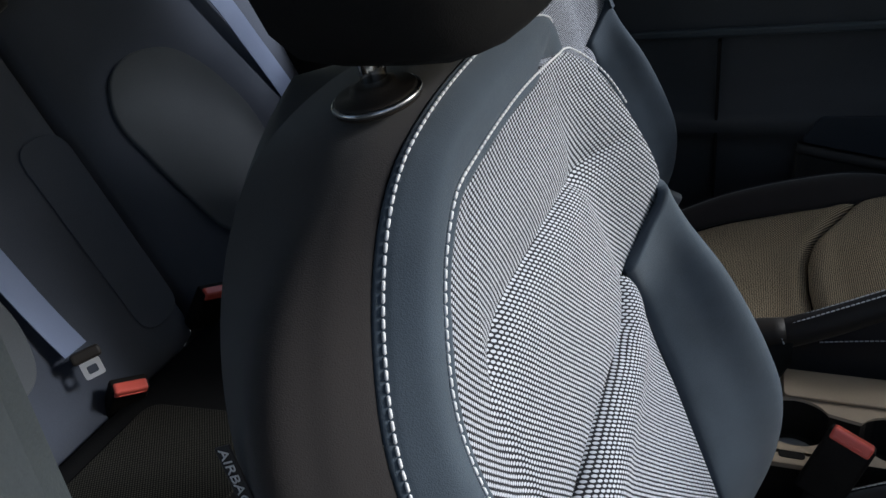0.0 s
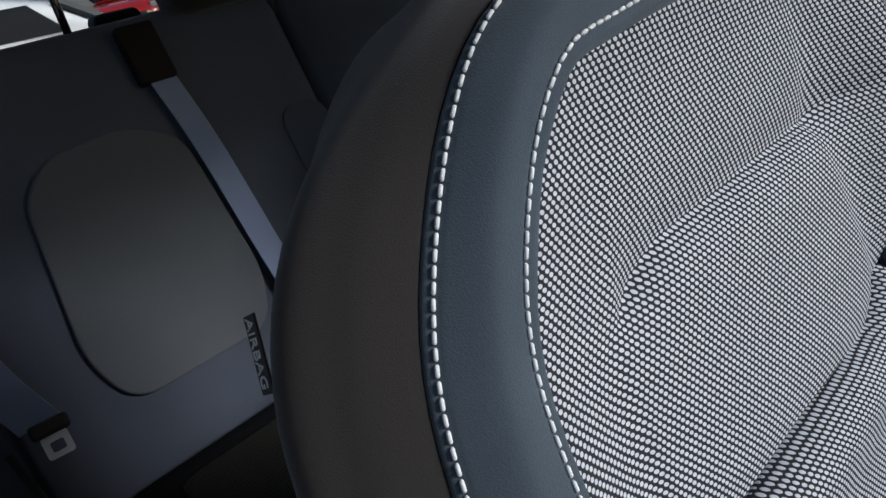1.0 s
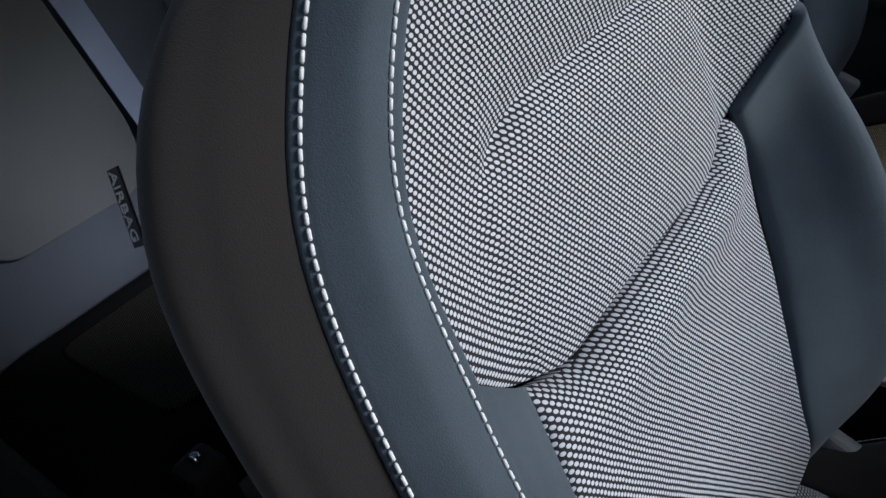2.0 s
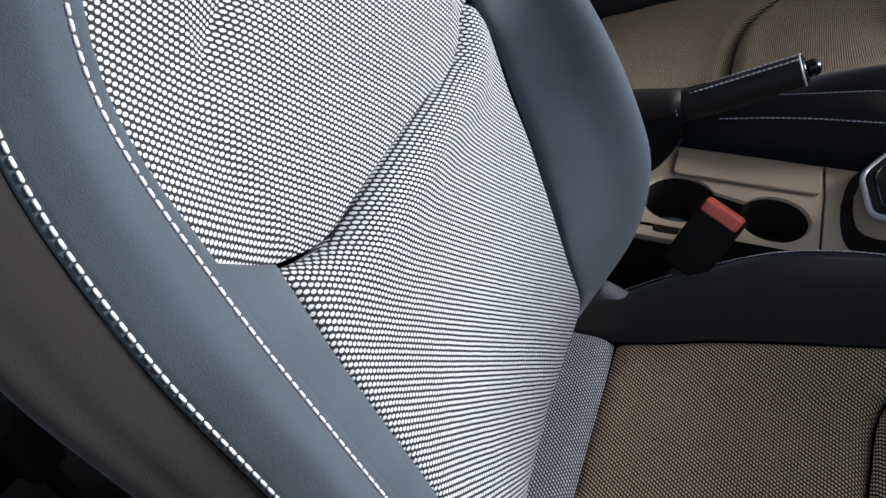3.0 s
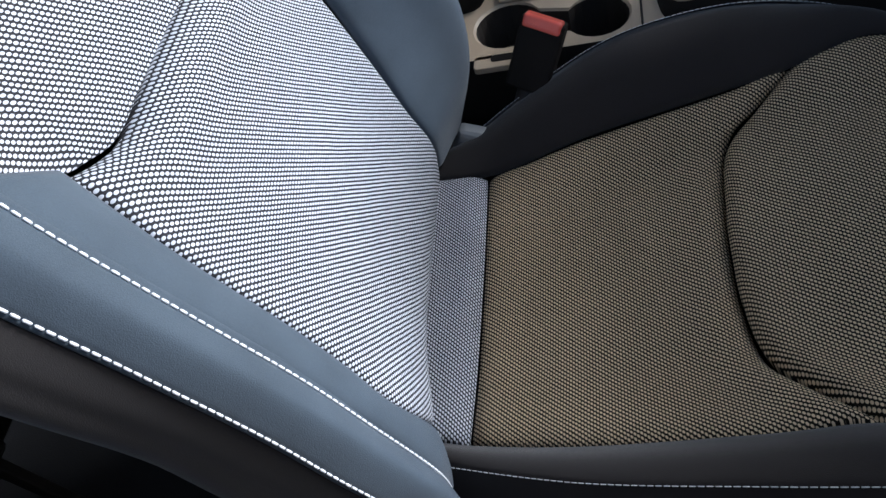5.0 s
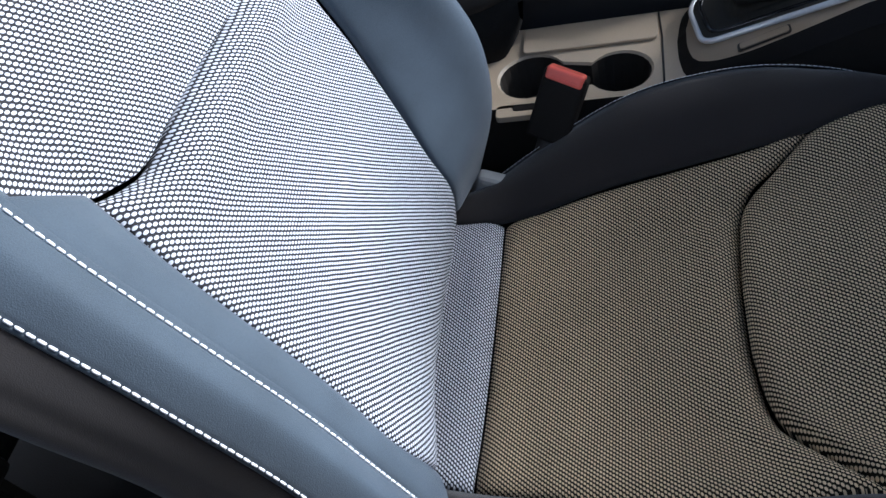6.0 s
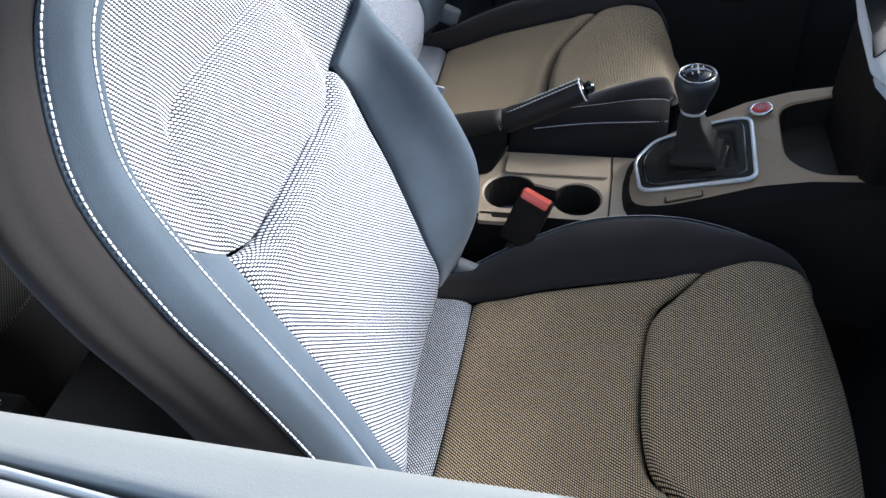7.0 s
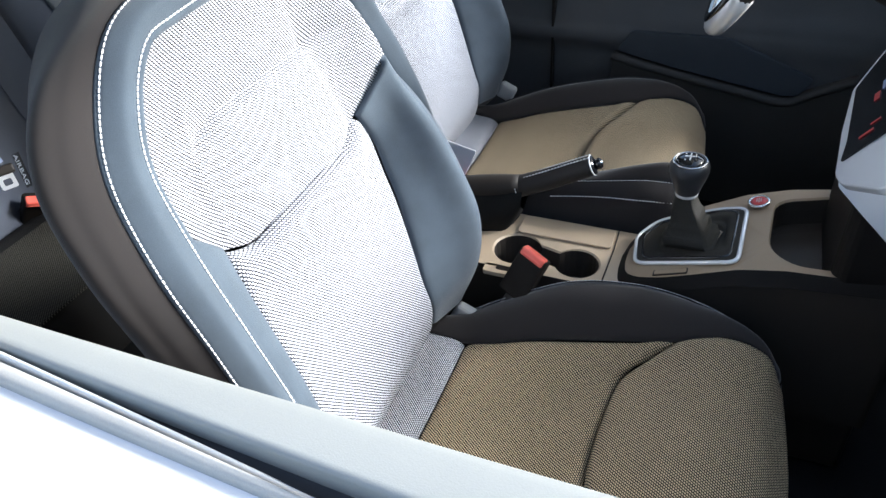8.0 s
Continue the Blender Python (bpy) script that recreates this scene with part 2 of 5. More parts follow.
def sheet(name, P, material, parent=None, label="", flip=False, flat=None, rise=None):
    """A smooth surface over a grid of points, with a UV map in metres taken from the grid or from its flat form."""
    P = np.asarray(P, float)
    Q, P = P, P if flat is None else np.asarray(flat, float)
    a, b, _ = P.shape
    me = bpy.data.meshes.new(name)
    idx = np.arange(a * b).reshape(a, b)
    f = np.stack([idx[:-1, :-1], idx[:-1, 1:], idx[1:, 1:], idx[1:, :-1]], -1).reshape(-1, 4)
    if flip:
        f = f[:, ::-1]
    me.from_pydata(Q.reshape(-1, 3).tolist(), [], f.tolist())
    if rise is not None:
        uv = cloth_uv(P, rise)
        layer = me.uv_layers.new(name="UVMap")
        layer.data.foreach_set("uv", uv[f.ravel()].ravel())
    return link(name, me, material, parent, label)


def coons(bottom, top, left, right):
    """A patch filled between four curves: bottom and top run from left to right, left and right from bottom to top."""
    nu, nv = len(bottom), len(left)
    u, v = np.linspace(0, 1, nu)[None, :, None], np.linspace(0, 1, nv)[:, None, None]
    s = (1 - v) * bottom[None] + v * top[None] + (1 - u) * left[:, None] + u * right[:, None]
    return s - ((1 - u) * (1 - v) * bottom[0] + u * (1 - v) * bottom[-1] + (1 - u) * v * top[0] + u * v * top[-1])


def normals(P):
    gu, gv = np.gradient(P, axis=1), np.gradient(P, axis=0)
    n = np.cross(gu, gv)
    return n / (np.linalg.norm(n, axis=2, keepdims=True) + 1e-9)


def skirted(P, n, deep=0.012):
    """The grid with a border folded in behind it, so that neighbours close without a gap."""
    Q = np.pad(P, ((1, 1), (1, 1), (0, 0)), mode="edge")
    N = np.pad(n, ((1, 1), (1, 1), (0, 0)), mode="edge")
    rim = np.ones(Q.shape[:2])
    rim[1:-1, 1:-1] = 0
    return Q - N * (deep * rim)[..., None]


def cross_loft(rings, n, tuck=0.0025, width=0.18):
    """A surface through curves of equal length, tucked in along its two long edges as sewn cloth is."""
    R = np.array(rings)
    P = np.stack([spline(R[:, k], n) for k in range(R.shape[1])], 0)
    t = np.linspace(0, 1, n)
    d = np.minimum(t, 1 - t) / width
    dep = np.where(d < 1, (1 - d) ** 2, 0) * tuck
    return P, dep


def tube(name, pts, r, material, parent=None, label="", sides=10, n=None, closed=False):
    """A round bar along points; r a number or one radius for each point."""
    p = np.array(pts, float) if n is None else spline(pts, n)
    rad = np.full(len(p), r) if np.isscalar(r) else np.interp(np.linspace(0, 1, len(p)), np.linspace(0, 1, len(r)), r)
    bm = bmesh.new()
    rings = []
    tang = np.gradient(p, axis=0) if not closed else np.roll(p, -1, 0) - np.roll(p, 1, 0)
    up = V(0.12, 0.31, 0.94)
    for c, t, q in zip(p, tang, rad):
        t = t / np.linalg.norm(t)
        a = np.cross(t, up)
        a /= np.linalg.norm(a)
        b = np.cross(t, a)
        rings.append([bm.verts.new(c + q * (math.cos(w) * a + math.sin(w) * b)) for w in np.linspace(0, 2 * math.pi, sides, endpoint=False)])
    for k in range(len(rings) if closed else len(rings) - 1):
        x, y = rings[k], rings[(k + 1) % len(rings)]
        for j in range(sides):
            bm.faces.new((x[j], x[(j + 1) % sides], y[(j + 1) % sides], y[j]))
    if not closed:
        bm.faces.new(rings[0][::-1])
        bm.faces.new(rings[-1])
    return part(name, bm, material, parent, label, smooth=True)


def lathe(name, prof, material, parent=None, label="", m=None, sides=24):
    """A turned form from (radius, height) pairs."""
    bm = bmesh.new()
    rings = []
    for r, z in prof:
        rings.append([bm.verts.new((r * math.cos(w), r * math.sin(w), z)) for w in np.linspace(0, 2 * math.pi, sides, endpoint=False)])
    for x, y in zip(rings, rings[1:]):
        for j in range(sides):
            bm.faces.new((x[j], x[(j + 1) % sides], y[(j + 1) % sides], y[j]))
    bm.faces.new(rings[0][::-1])
    bm.faces.new(rings[-1])
    if m is not None:
        bmesh.ops.transform(bm, matrix=m, verts=bm.verts)
    return part(name, bm, material, parent, label, smooth=True)


def block(name, lo, hi, material, parent=None, label="", bevel=0.006, m=None, seg=2):
    """A box with rounded edges between two corners."""
    bm = bmesh.new()
    bmesh.ops.create_cube(bm, size=1)
    lo, hi = Vector(lo), Vector(hi)
    for v in bm.verts:
        v.co = Vector([(lo[k] + hi[k]) / 2 + v.co[k] * (hi[k] - lo[k]) for k in range(3)])
    if bevel:
        bmesh.ops.bevel(bm, geom=bm.edges[:], offset=min(bevel, 0.45 * min(hi[k] - lo[k] for k in range(3))), segments=seg, affect="EDGES", profile=0.5)
    if m is not None:
        bmesh.ops.transform(bm, matrix=m, verts=bm.verts)
    return part(name, bm, material, parent, label, smooth=False)


def slab(name, outline, lift, material, parent=None, label="", bevel=0.003, seg=2):
    """A plate: an outline of 3D points, pushed out by the vector lift, with rounded edges."""
    bm = bmesh.new()
    low = [bm.verts.new(p) for p in outline]
    top = [bm.verts.new(V(*p) + V(*lift)) for p in outline]
    bm.faces.new(low[::-1])
    bm.faces.new(top)
    k = len(low)
    for j in range(k):
        bm.faces.new((low[j], low[(j + 1) % k], top[(j + 1) % k], top[j]))
    bmesh.ops.recalc_face_normals(bm, faces=bm.faces)
    if bevel:
        bmesh.ops.bevel(bm, geom=bm.edges[:], offset=bevel, segments=seg, affect="EDGES", profile=0.5, clamp_overlap=True)
    return part(name, bm, material, parent, label)


def rounded(pts, r, n=5):
    """A closed outline with its corners rounded."""
    p = [V(*q) for q in pts]
    out = []
    for k in range(len(p)):
        a, b, c = p[k - 1], p[k], p[(k + 1) % len(p)]
        la, lc = np.linalg.norm(a - b), np.linalg.norm(c - b)
        d = min(r, 0.45 * la, 0.45 * lc)
        s, e = b + (a - b) / la * d, b + (c - b) / lc * d
        for t in np.linspace(0, 1, n):
            out.append((1 - t) ** 2 * s + 2 * t * (1 - t) * b + t * t * e)
    return out


def stitch_row(pts, outward, pitch=0.0056, length=0.0046, r=0.0009):
    """Vertices and faces of a row of thread stitches along a curve, each a small six-sided bead."""
    p = np.array(pts, float)
    o = np.array(outward, float)
    s = np.r_[0, np.cumsum(np.linalg.norm(np.diff(p, axis=0), axis=1))]
    verts, faces = [], []
    for c in np.arange(pitch / 2, s[-1], pitch):
        q = [np.interp(x, s, np.arange(len(p))) for x in (c - length / 2, c, c + length / 2)]
        at = [np.array([np.interp(x, np.arange(len(p)), p[:, k]) for k in range(3)]) for x in q]
        n = np.array([np.interp(q[1], np.arange(len(p)), o[:, k]) for k in range(3)])
        n /= np.linalg.norm(n)
        t = at[2] - at[0]
        t /= np.linalg.norm(t) + 1e-9
        b = np.cross(t, n)
        base = len(verts)
        for cc, rad, lift in ((at[0], 0.55, 0.0), (at[0] * 0.7 + at[1] * 0.3, 1, 0.35), (at[2] * 0.7 + at[1] * 0.3, 1, 0.35), (at[2], 0.55, 0.0)):
            for w in range(6):
                a = w * math.pi / 3
                verts.append(cc + n * r * (lift + rad * math.sin(a)) + b * r * rad * math.cos(a))
        for k in range(3):
            for w in range(6):
                faces.append((base + 6 * k + w, base + 6 * k + (w + 1) % 6, base + 6 * k + 6 + (w + 1) % 6, base + 6 * k + 6 + w))
        faces.append(tuple(base + w for w in range(5, -1, -1)))
        faces.append(tuple(base + 18 + w for w in range(6)))
    return verts, faces


def stitching(name, rows, parent, label="", material=None):
    verts, faces = [], []
    for pts, outward, *rad in rows:
        v, f = stitch_row(pts, outward, r=rad[0] if rad else 0.0009)
        faces += [tuple(i + len(verts) for i in q) for q in f]
        verts += v
    me = bpy.data.meshes.new(name)
    me.from_pydata([tuple(v) for v in verts], [], faces)
    ob = link(name, me, material or THREAD, parent, label)
    return tagged(ob, kind="stuff")


# ---------------------------------------------------------------- front seats
# Curves of the seat in its own frame: x forward, y to the inner side, z up; the outer side has y < 0.
RING_I = [(0.068, -0.210, 0.585), (0.076, -0.217, 0.66), (0.052, -0.213, 0.74), (0.029, -0.208, 0.80), (-0.006, -0.204, 0.88), (-0.048, -0.195, 0.96),
          (-0.084, -0.182, 1.04), (-0.095, -0.157, 1.10), (-0.098, -0.125, 1.137), (-0.100, -0.085, 1.144), (-0.101, 0, 1.148)]
RING_O = [(0.0765, -0.256, 0.6), (0.0735, -0.256, 0.66), (0.0405, -0.25, 0.74), (0.0155, -0.244, 0.8), (-0.0205, -0.239, 0.88), (-0.0625, -0.232, 0.96),
          (-0.0985, -0.215, 1.04), (-0.1135, -0.185, 1.1), (-0.1176, -0.1462, 1.15), (-0.1186, -0.0932, 1.17), (-0.1196, 0, 1.177)]
RING_S = [(0.0, -0.258, 0.57), (-0.01, -0.264, 0.66), (-0.04, -0.260, 0.74), (-0.06, -0.256, 0.80), (-0.09, -0.260, 0.88), (-0.122, -0.261, 0.96),
          (-0.152, -0.248, 1.042), (-0.163, -0.211, 1.105), (-0.167, -0.140, 1.153), (-0.168, -0.09, 1.173), (-0.168, 0, 1.179)]
RING_B = [(-0.10, -0.204, 0.56), (-0.115, -0.209, 0.66), (-0.135, -0.211, 0.74), (-0.15, -0.213, 0.80), (-0.17, -0.215, 0.88), (-0.19, -0.215, 0.96),
          (-0.205, -0.204, 1.03), (-0.215, -0.174, 1.09), (-0.22, -0.130, 1.135), (-0.222, -0.08, 1.155), (-0.223, 0, 1.162)]
IN_I = [(0.045, 0.212, 0.585), (0.072, 0.218, 0.66), (0.076, 0.220, 0.735), (0.058, 0.220, 0.80), (0.021, 0.218, 0.88), (-0.020, 0.214, 0.948), (-0.053, 0.200, 1.03), (-0.080, 0.168, 1.10)]
IN_O = [(0.020, 0.250, 0.59), (0.045, 0.258, 0.66), (0.048, 0.258, 0.74), (0.030, 0.254, 0.80), (-0.004, 0.250, 0.88), (-0.050, 0.238, 0.952), (-0.120, 0.205, 1.03), (-0.142, 0.170, 1.10)]
SIDE_OUT = [(0.050, -0.160, 0.60), (0.066, -0.178, 0.66), (0.054, -0.185, 0.72), (0.036, -0.177, 0.76), (0.017, -0.171, 0.80), (-0.004, -0.166, 0.84), (-0.026, -0.160, 0.88), (-0.061, -0.144, 0.927)]
SIDE_IN = [(0.030, 0.128, 0.60), (0.038, 0.118, 0.65), (0.025, 0.122, 0.69), (0.009, 0.136, 0.725), (-0.007, 0.149, 0.76), (-0.024, 0.160, 0.80), (-0.042, 0.168, 0.84), (-0.056, 0.170, 0.885), (-0.062, 0.153, 0.928)]
CREASE_LOW = [(-0.061, -0.144, 0.927), (-0.057, -0.12, 0.914), (-0.055, -0.095, 0.907), (-0.055, -0.05, 0.908), (-0.055, 0, 0.908), (-0.054, 0.05, 0.907), (-0.055, 0.10, 0.906), (-0.058, 0.125, 0.914), (-0.062, 0.153, 0.928)]
HEM_OUT, HEM_IN = (-0.052, -0.194, 0.979), (-0.038, 0.209, 0.988)
FLANK_OUT = [(0.0, -0.15, 0.566), (0.067, -0.155, 0.55), (0.17, -0.168, 0.58), (0.297, -0.172, 0.612), (0.378, -0.172, 0.630), (0.44, -0.19, 0.640), (0.50, -0.20, 0.620), (0.525, -0.20, 0.57)]
FLANK_IN = [(0.0, 0.145, 0.566), (0.07, 0.155, 0.55), (0.17, 0.165, 0.578), (0.297, 0.172, 0.608), (0.376, 0.177, 0.628), (0.44, 0.195, 0.640), (0.50, 0.20, 0.620), (0.525, 0.20, 0.57)]
FRONT_SEAM = [(0.378, -0.172, 0.630), (0.346, -0.138, 0.605), (0.316, -0.100, 0.585), (0.306, -0.05, 0.578), (0.304, 0, 0.576), (0.306, 0.06, 0.577), (0.314, 0.122, 0.582), (0.342, 0.148, 0.604), (0.376, 0.177, 0.628)]
CREST_OUT = [(0.02, -0.175, 0.565), (0.055, -0.185, 0.578), (0.17, -0.212, 0.620), (0.29, -0.224, 0.650), (0.38, -0.228, 0.662), (0.45, -0.226, 0.648), (0.51, -0.215, 0.60)]
CREST_IN = [(0.02, 0.195, 0.555), (0.06, 0.215, 0.565), (0.112, 0.232, 0.590), (0.203, 0.240, 0.640), (0.287, 0.242, 0.660), (0.367, 0.242, 0.658), (0.45, 0.238, 0.632), (0.51, 0.22, 0.585)]


def flipped(pts):
    return [(x, -y, z) for x, y, z in pts]


def arch(ring, inner=None):
    """The whole curve: up the outer side, across the top and down the inner side, whose lower half may have a shape of its own."""
    down = flipped(ring[:-1])
    if inner:
        down = inner + down[len(inner) :]
    return ring + down[::-1]


def upto(pts, z):
    """The part of a rising curve below a height."""
    p = spline(pts, 400)
    k = int(np.argmin(abs(p[: len(p) if p[-1][2] > z - 0.01 else None, 2] - z)))
    return p[: k + 1]


def build_seat(name, place, hand, label):
    """A front seat; hand is 1 for the seat whose outer side has y < 0, -1 for its mirror image."""
    root = empty(name, place, label=label, category="car seat", group="front seats")
    F = V(1, hand, 1)
    flip = hand < 0

    def lift(P):
        """The further seat's cushion stands higher at its inner front corner."""
        P = np.array(P, float)
        if hand < 0:
            x = np.clip(P[..., 0] - 0.25, 0, None)
            P[..., 2] += np.minimum(1.5 * x * x, 0.095) * np.clip((P[..., 1] + 0.10) / 0.30, 0, 1)
        return P

    def put(nm, P, material, lab="", turn=False, flat=None, rise=None):
        return sheet(nm, lift(P) * F, material, root, lab, flip=flip != turn, flat=flat, rise=rise)

    # the further seat shows the same deep bolster on its door side as on its inner side
    ring_i, ring_o, side_out = RING_I, RING_O, SIDE_OUT
    if hand < 0:
        ring_i, ring_o, side_out = flipped(IN_I) + RING_I[8:], flipped(IN_O) + RING_O[8:], flipped(SIDE_IN)

    # bolster band round the backrest, between the two lines of stitches
    N = 121
    I, O, S, B = (spline(arch(r, q), N) for r, q in ((ring_i, IN_I), (ring_o, IN_O), (RING_S, None), (RING_B, None)))
    low = np.clip((1.0 - I[:, 2]) / 0.35, 0, 1)[:, None]
    outer_side = (I[:, 1:2] < 0) * 1.0
    mid = 0.5 * (I + O) + np.c_[0.006 + 0.008 * low * outer_side, 0 * low, 0.003 + 0 * low]
    # on the inner side its edge lies behind the swell of the insert
    back = np.clip((I[:, 1:2] - 0.04) / 0.08, 0, 1) * V(0.018, 0, 0.004)
    mid = mid - 0.6 * back
    # the band rolls over into a seam a little beyond each line of stitches
    lip = I - back + (I - O) / np.linalg.norm(I - O, axis=1, keepdims=True) * 0.0045
    E = O + (S - O) / np.linalg.norm(S - O, axis=1, keepdims=True) * 0.0055
    P = np.stack([spline(np.array([lip[k], I[k] - back[k], mid[k], O[k], E[k]]), 37) for k in range(N)], 0)
    nb = normals(P)
    if nb[N // 4].mean(0)[0] < 0:
        nb = -nb
    across = np.cumsum(np.r_["1", np.zeros((N, 1)), np.linalg.norm(np.diff(P, axis=1), axis=2)], 1)
    to_i, to_o, to_e = across, across[:, -1:] - across - 0.0055, across[:, -1:] - across
    dep = 0.0026 * np.exp(-to_i / 0.0016) + 0.0009 * np.exp(-to_e / 0.0016)
    dep = dep * np.where(I[:, 1:2] > 0.15, 0.3, 1)
    dep = dep + 0.0009 * np.exp(-(((to_i - 0.0045) / 0.0024) ** 2)) + 0.0009 * np.exp(-((to_o / 0.0024) ** 2))
    P = P - nb * dep[..., None]
    # the band ends where the deep bolsters begin
    high = np.where((I[:, 2] > 0.972) | ((I[:, 1] < 0) & (hand > 0)))[0]
    a, b = high[0], high[-1] + 1
    put("bolster_band", skirted(P[a:b], nb[a:b]), CLOTH_BAND, "slate blue plain cloth band", turn=True)
    last = 78  # the lines of stitches run up the outer side and over the top
    rows = [] if hand < 0 else [(I[:last] - nb[:last, 3] * 0.0004, nb[:last, 3]), (O[:last] - nb[:last, -5] * 0.0004, nb[:last, -5])]
    # side panel, back shell and bottom edge
    P, dep = cross_loft([E, 0.5 * (E + S) + np.c_[0 * low + 0.004, 0.004 * np.sign(O[:, 1:2]), 0.003 + 0 * low], S, B], 41, tuck=0.0006, width=0.04)
    ns = normals(P)
    out = np.sign((ns[:, 20] * (S - V(-0.08, 0, 0.8))).sum(1))
    ns = ns * out[:, None, None]
    dep[len(dep) // 2 :] = 0
    P = P - ns * dep[None, :, None]
    put("side_panel", P, CLOTH_DARK, "near-black cloth side panel", turn=True)
    half = N // 2
    L, R = B[: half + 1], B[half:][::-1]
    t = np.linspace(0, 1, 15)[None, :, None]
    back = (1 - t) * L[:, None] + t * R[:, None] - V(0.035, 0, 0) * (4 * t * (1 - t))
    put("back_shell", back, PLASTIC_SOFT, "dark plastic back shell")
    base = np.array([B[0], S[0], O[0], I[0], (0.0, -0.1, 0.56), (0.0, 0.1, 0.56), I[-1], O[-1], S[-1], B[-1]])
    bm = bmesh.new()
    bm.faces.new([bm.verts.new(tuple(q * F)) for q in base])
    bmesh.ops.solidify(bm, geom=bm.faces[:], thickness=0.004)
    part("bottom_panel", bm, CLOTH_DARK, root)

    # upper insert with its soft fold
    il = spline(upto(ring_i, 1.137), 300)
    left = even(il[int(np.argmin(np.linalg.norm(il - V(*HEM_OUT), axis=1))) :], 180)
    ir = spline(IN_I + flipped(ring_i)[8:9], 300)
    right = even(ir[int(np.argmin(np.linalg.norm(ir - V(*HEM_IN), axis=1))) :], 180)
    top = spline([tuple(left[-1]), (-0.100, -0.085, 1.144), (-0.101, 0, 1.148), (-0.100, 0.085, 1.144), tuple(right[-1])], 181)
    hem = spline([tuple(left[0])] + CREASE_LOW + [tuple(right[0])], 181)
    P = coons(hem, top, left, right)
    nrm = normals(P)
    nrm *= np.sign(nrm[..., :1].mean())
    u = np.linspace(-1, 1, 181)[None, :]
    y, z = P[..., 1], P[..., 2]
    v = np.linspace(0, 1, 180)[:, None]
    d = -0.012 * (1 - u**2) * (4 * v * (1 - v)) ** 0.7
    rise = np.linalg.norm(P - P[:1], axis=2)
    d = d - 0.010 * np.exp(-rise / 0.016)
    fold = z - (1.036 - 0.9 * np.clip(-y - 0.055, 0, 1) ** 1.4 + 0.05 * np.clip(y, 0, 1))
    fade = np.clip((0.135 + y) / 0.05, 0, 1) * np.clip((0.20 - y) / 0.10, 0, 1)
    fade = fade * fade * (3 - 2 * fade)
    down = np.minimum(fold, 0)
    d = d + fade * np.where(fold > 0, -0.012 * np.exp(-fold / 0.030), 0.004 * np.exp(down / 0.05) - 0.016 * np.exp(down / 0.012))
    edge = np.minimum(1 - abs(u), 1) * 0.19
    d = d - 0.003 * np.exp(-edge / 0.005) - 0.003 * np.exp(-np.linalg.norm(P - P[-1:], axis=2) / 0.006)
    put("upper_insert", skirted(P + nrm * d[..., None], nrm), CLOTH_MESH, "white-dotted black mesh cloth insert", flat=np.pad(P, ((1, 1), (1, 1), (0, 0)), mode="edge"), rise=2)

    # lower insert
    tl, tr = spline(side_out, 70), spline(SIDE_IN, 70)
    top = spline(CREASE_LOW, 71)
    bot = spline([tuple(tl[0]), (0.035, -0.08, 0.582), (0.030, 0, 0.576), (0.03, 0.07, 0.584), tuple(tr[0])], 71)
    P = coons(bot, top, tl, tr)
    nrm = normals(P)
    nrm *= np.sign(nrm[..., :1].mean())
    u = np.linspace(-1, 1, 71)[None, :]
    fall = np.linalg.norm(P - P[-1:], axis=2)
    d = 0.009 * np.exp(-(((fall - 0.022) / 0.022) ** 2)) * (1 - u**6) - 0.013 * np.exp(-fall / 0.006)
    d = d - 0.003 * np.exp(-(1 - abs(u)) * 0.16 / 0.004)
    d = d - 0.006 * (1 - u**2) * np.clip((fall - 0.06) / 0.1, 0, 1)
    flat = np.pad(P, ((1, 1), (1, 1), (0, 0)), mode="edge")
    P = skirted(P + nrm * d[..., None], nrm)
    P[0] = P[0] + V(-0.03, 0, -0.03)
    put("lower_insert", P, CLOTH_MESH, "white-dotted black mesh cloth insert", flat=flat, rise=2)

    # plain wedges between the insert and the stitches
    for side, hemp, wide, sgn in (("out", HEM_OUT, tl, 1), ("in", HEM_IN, tr, -1)):
        ring = il if sgn > 0 else spline(IN_I + flipped(ring_i)[8:9], 300)
        stop = int(np.argmin(np.linalg.norm(ring - V(*hemp), axis=1)))
        outer = even(ring[: stop + 1], 70)
        mid = 0.5 * (wide + outer) + V(0.004, 0, 0)
        rings = [wide, mid, outer]
        if sgn < 0 or hand < 0:
            # the deep bolster is one rounded form from the insert over its crest to its outer side
            rim = spline(IN_O if sgn < 0 else flipped(IN_O), 300)
            rim = even(rim[: int(np.argmin(abs(rim[:, 2] - hemp[2] - 0.004))) + 1], 70)
            crown = 0.5 * (outer + rim)
            away = crown - V(-0.03, 0.15 * -sgn, 0.8)
            away[:, 2] = 0
            crown = crown + away / np.linalg.norm(away, axis=1, keepdims=True) * 0.007
            rings = [wide, mid - V(0.004, 0, 0), outer + V(-0.002, 0.004 * sgn, 0), crown, rim + V(0, -0.004 * sgn, 0), rim + V(-0.03, -0.006 * sgn, 0)]
        P, dep = cross_loft(rings, 9 if len(rings) == 3 else 31, tuck=0.003, width=0.18 if len(rings) == 3 else 0.06)
        n = normals(P)
        n *= np.sign(n[..., :1].mean())
        P = P - n * dep[None, :, None]
        P = skirted(P, n, 0.010)
        P[0] = P[0] + V(-0.03, 0, -0.03)
        put("wedge_panel", P, CLOTH_BAND, "slate blue plain cloth wedge", turn=sgn > 0)

    # cushion
    fo, fi = spline(FLANK_OUT, 400), spline(FLANK_IN, 400)

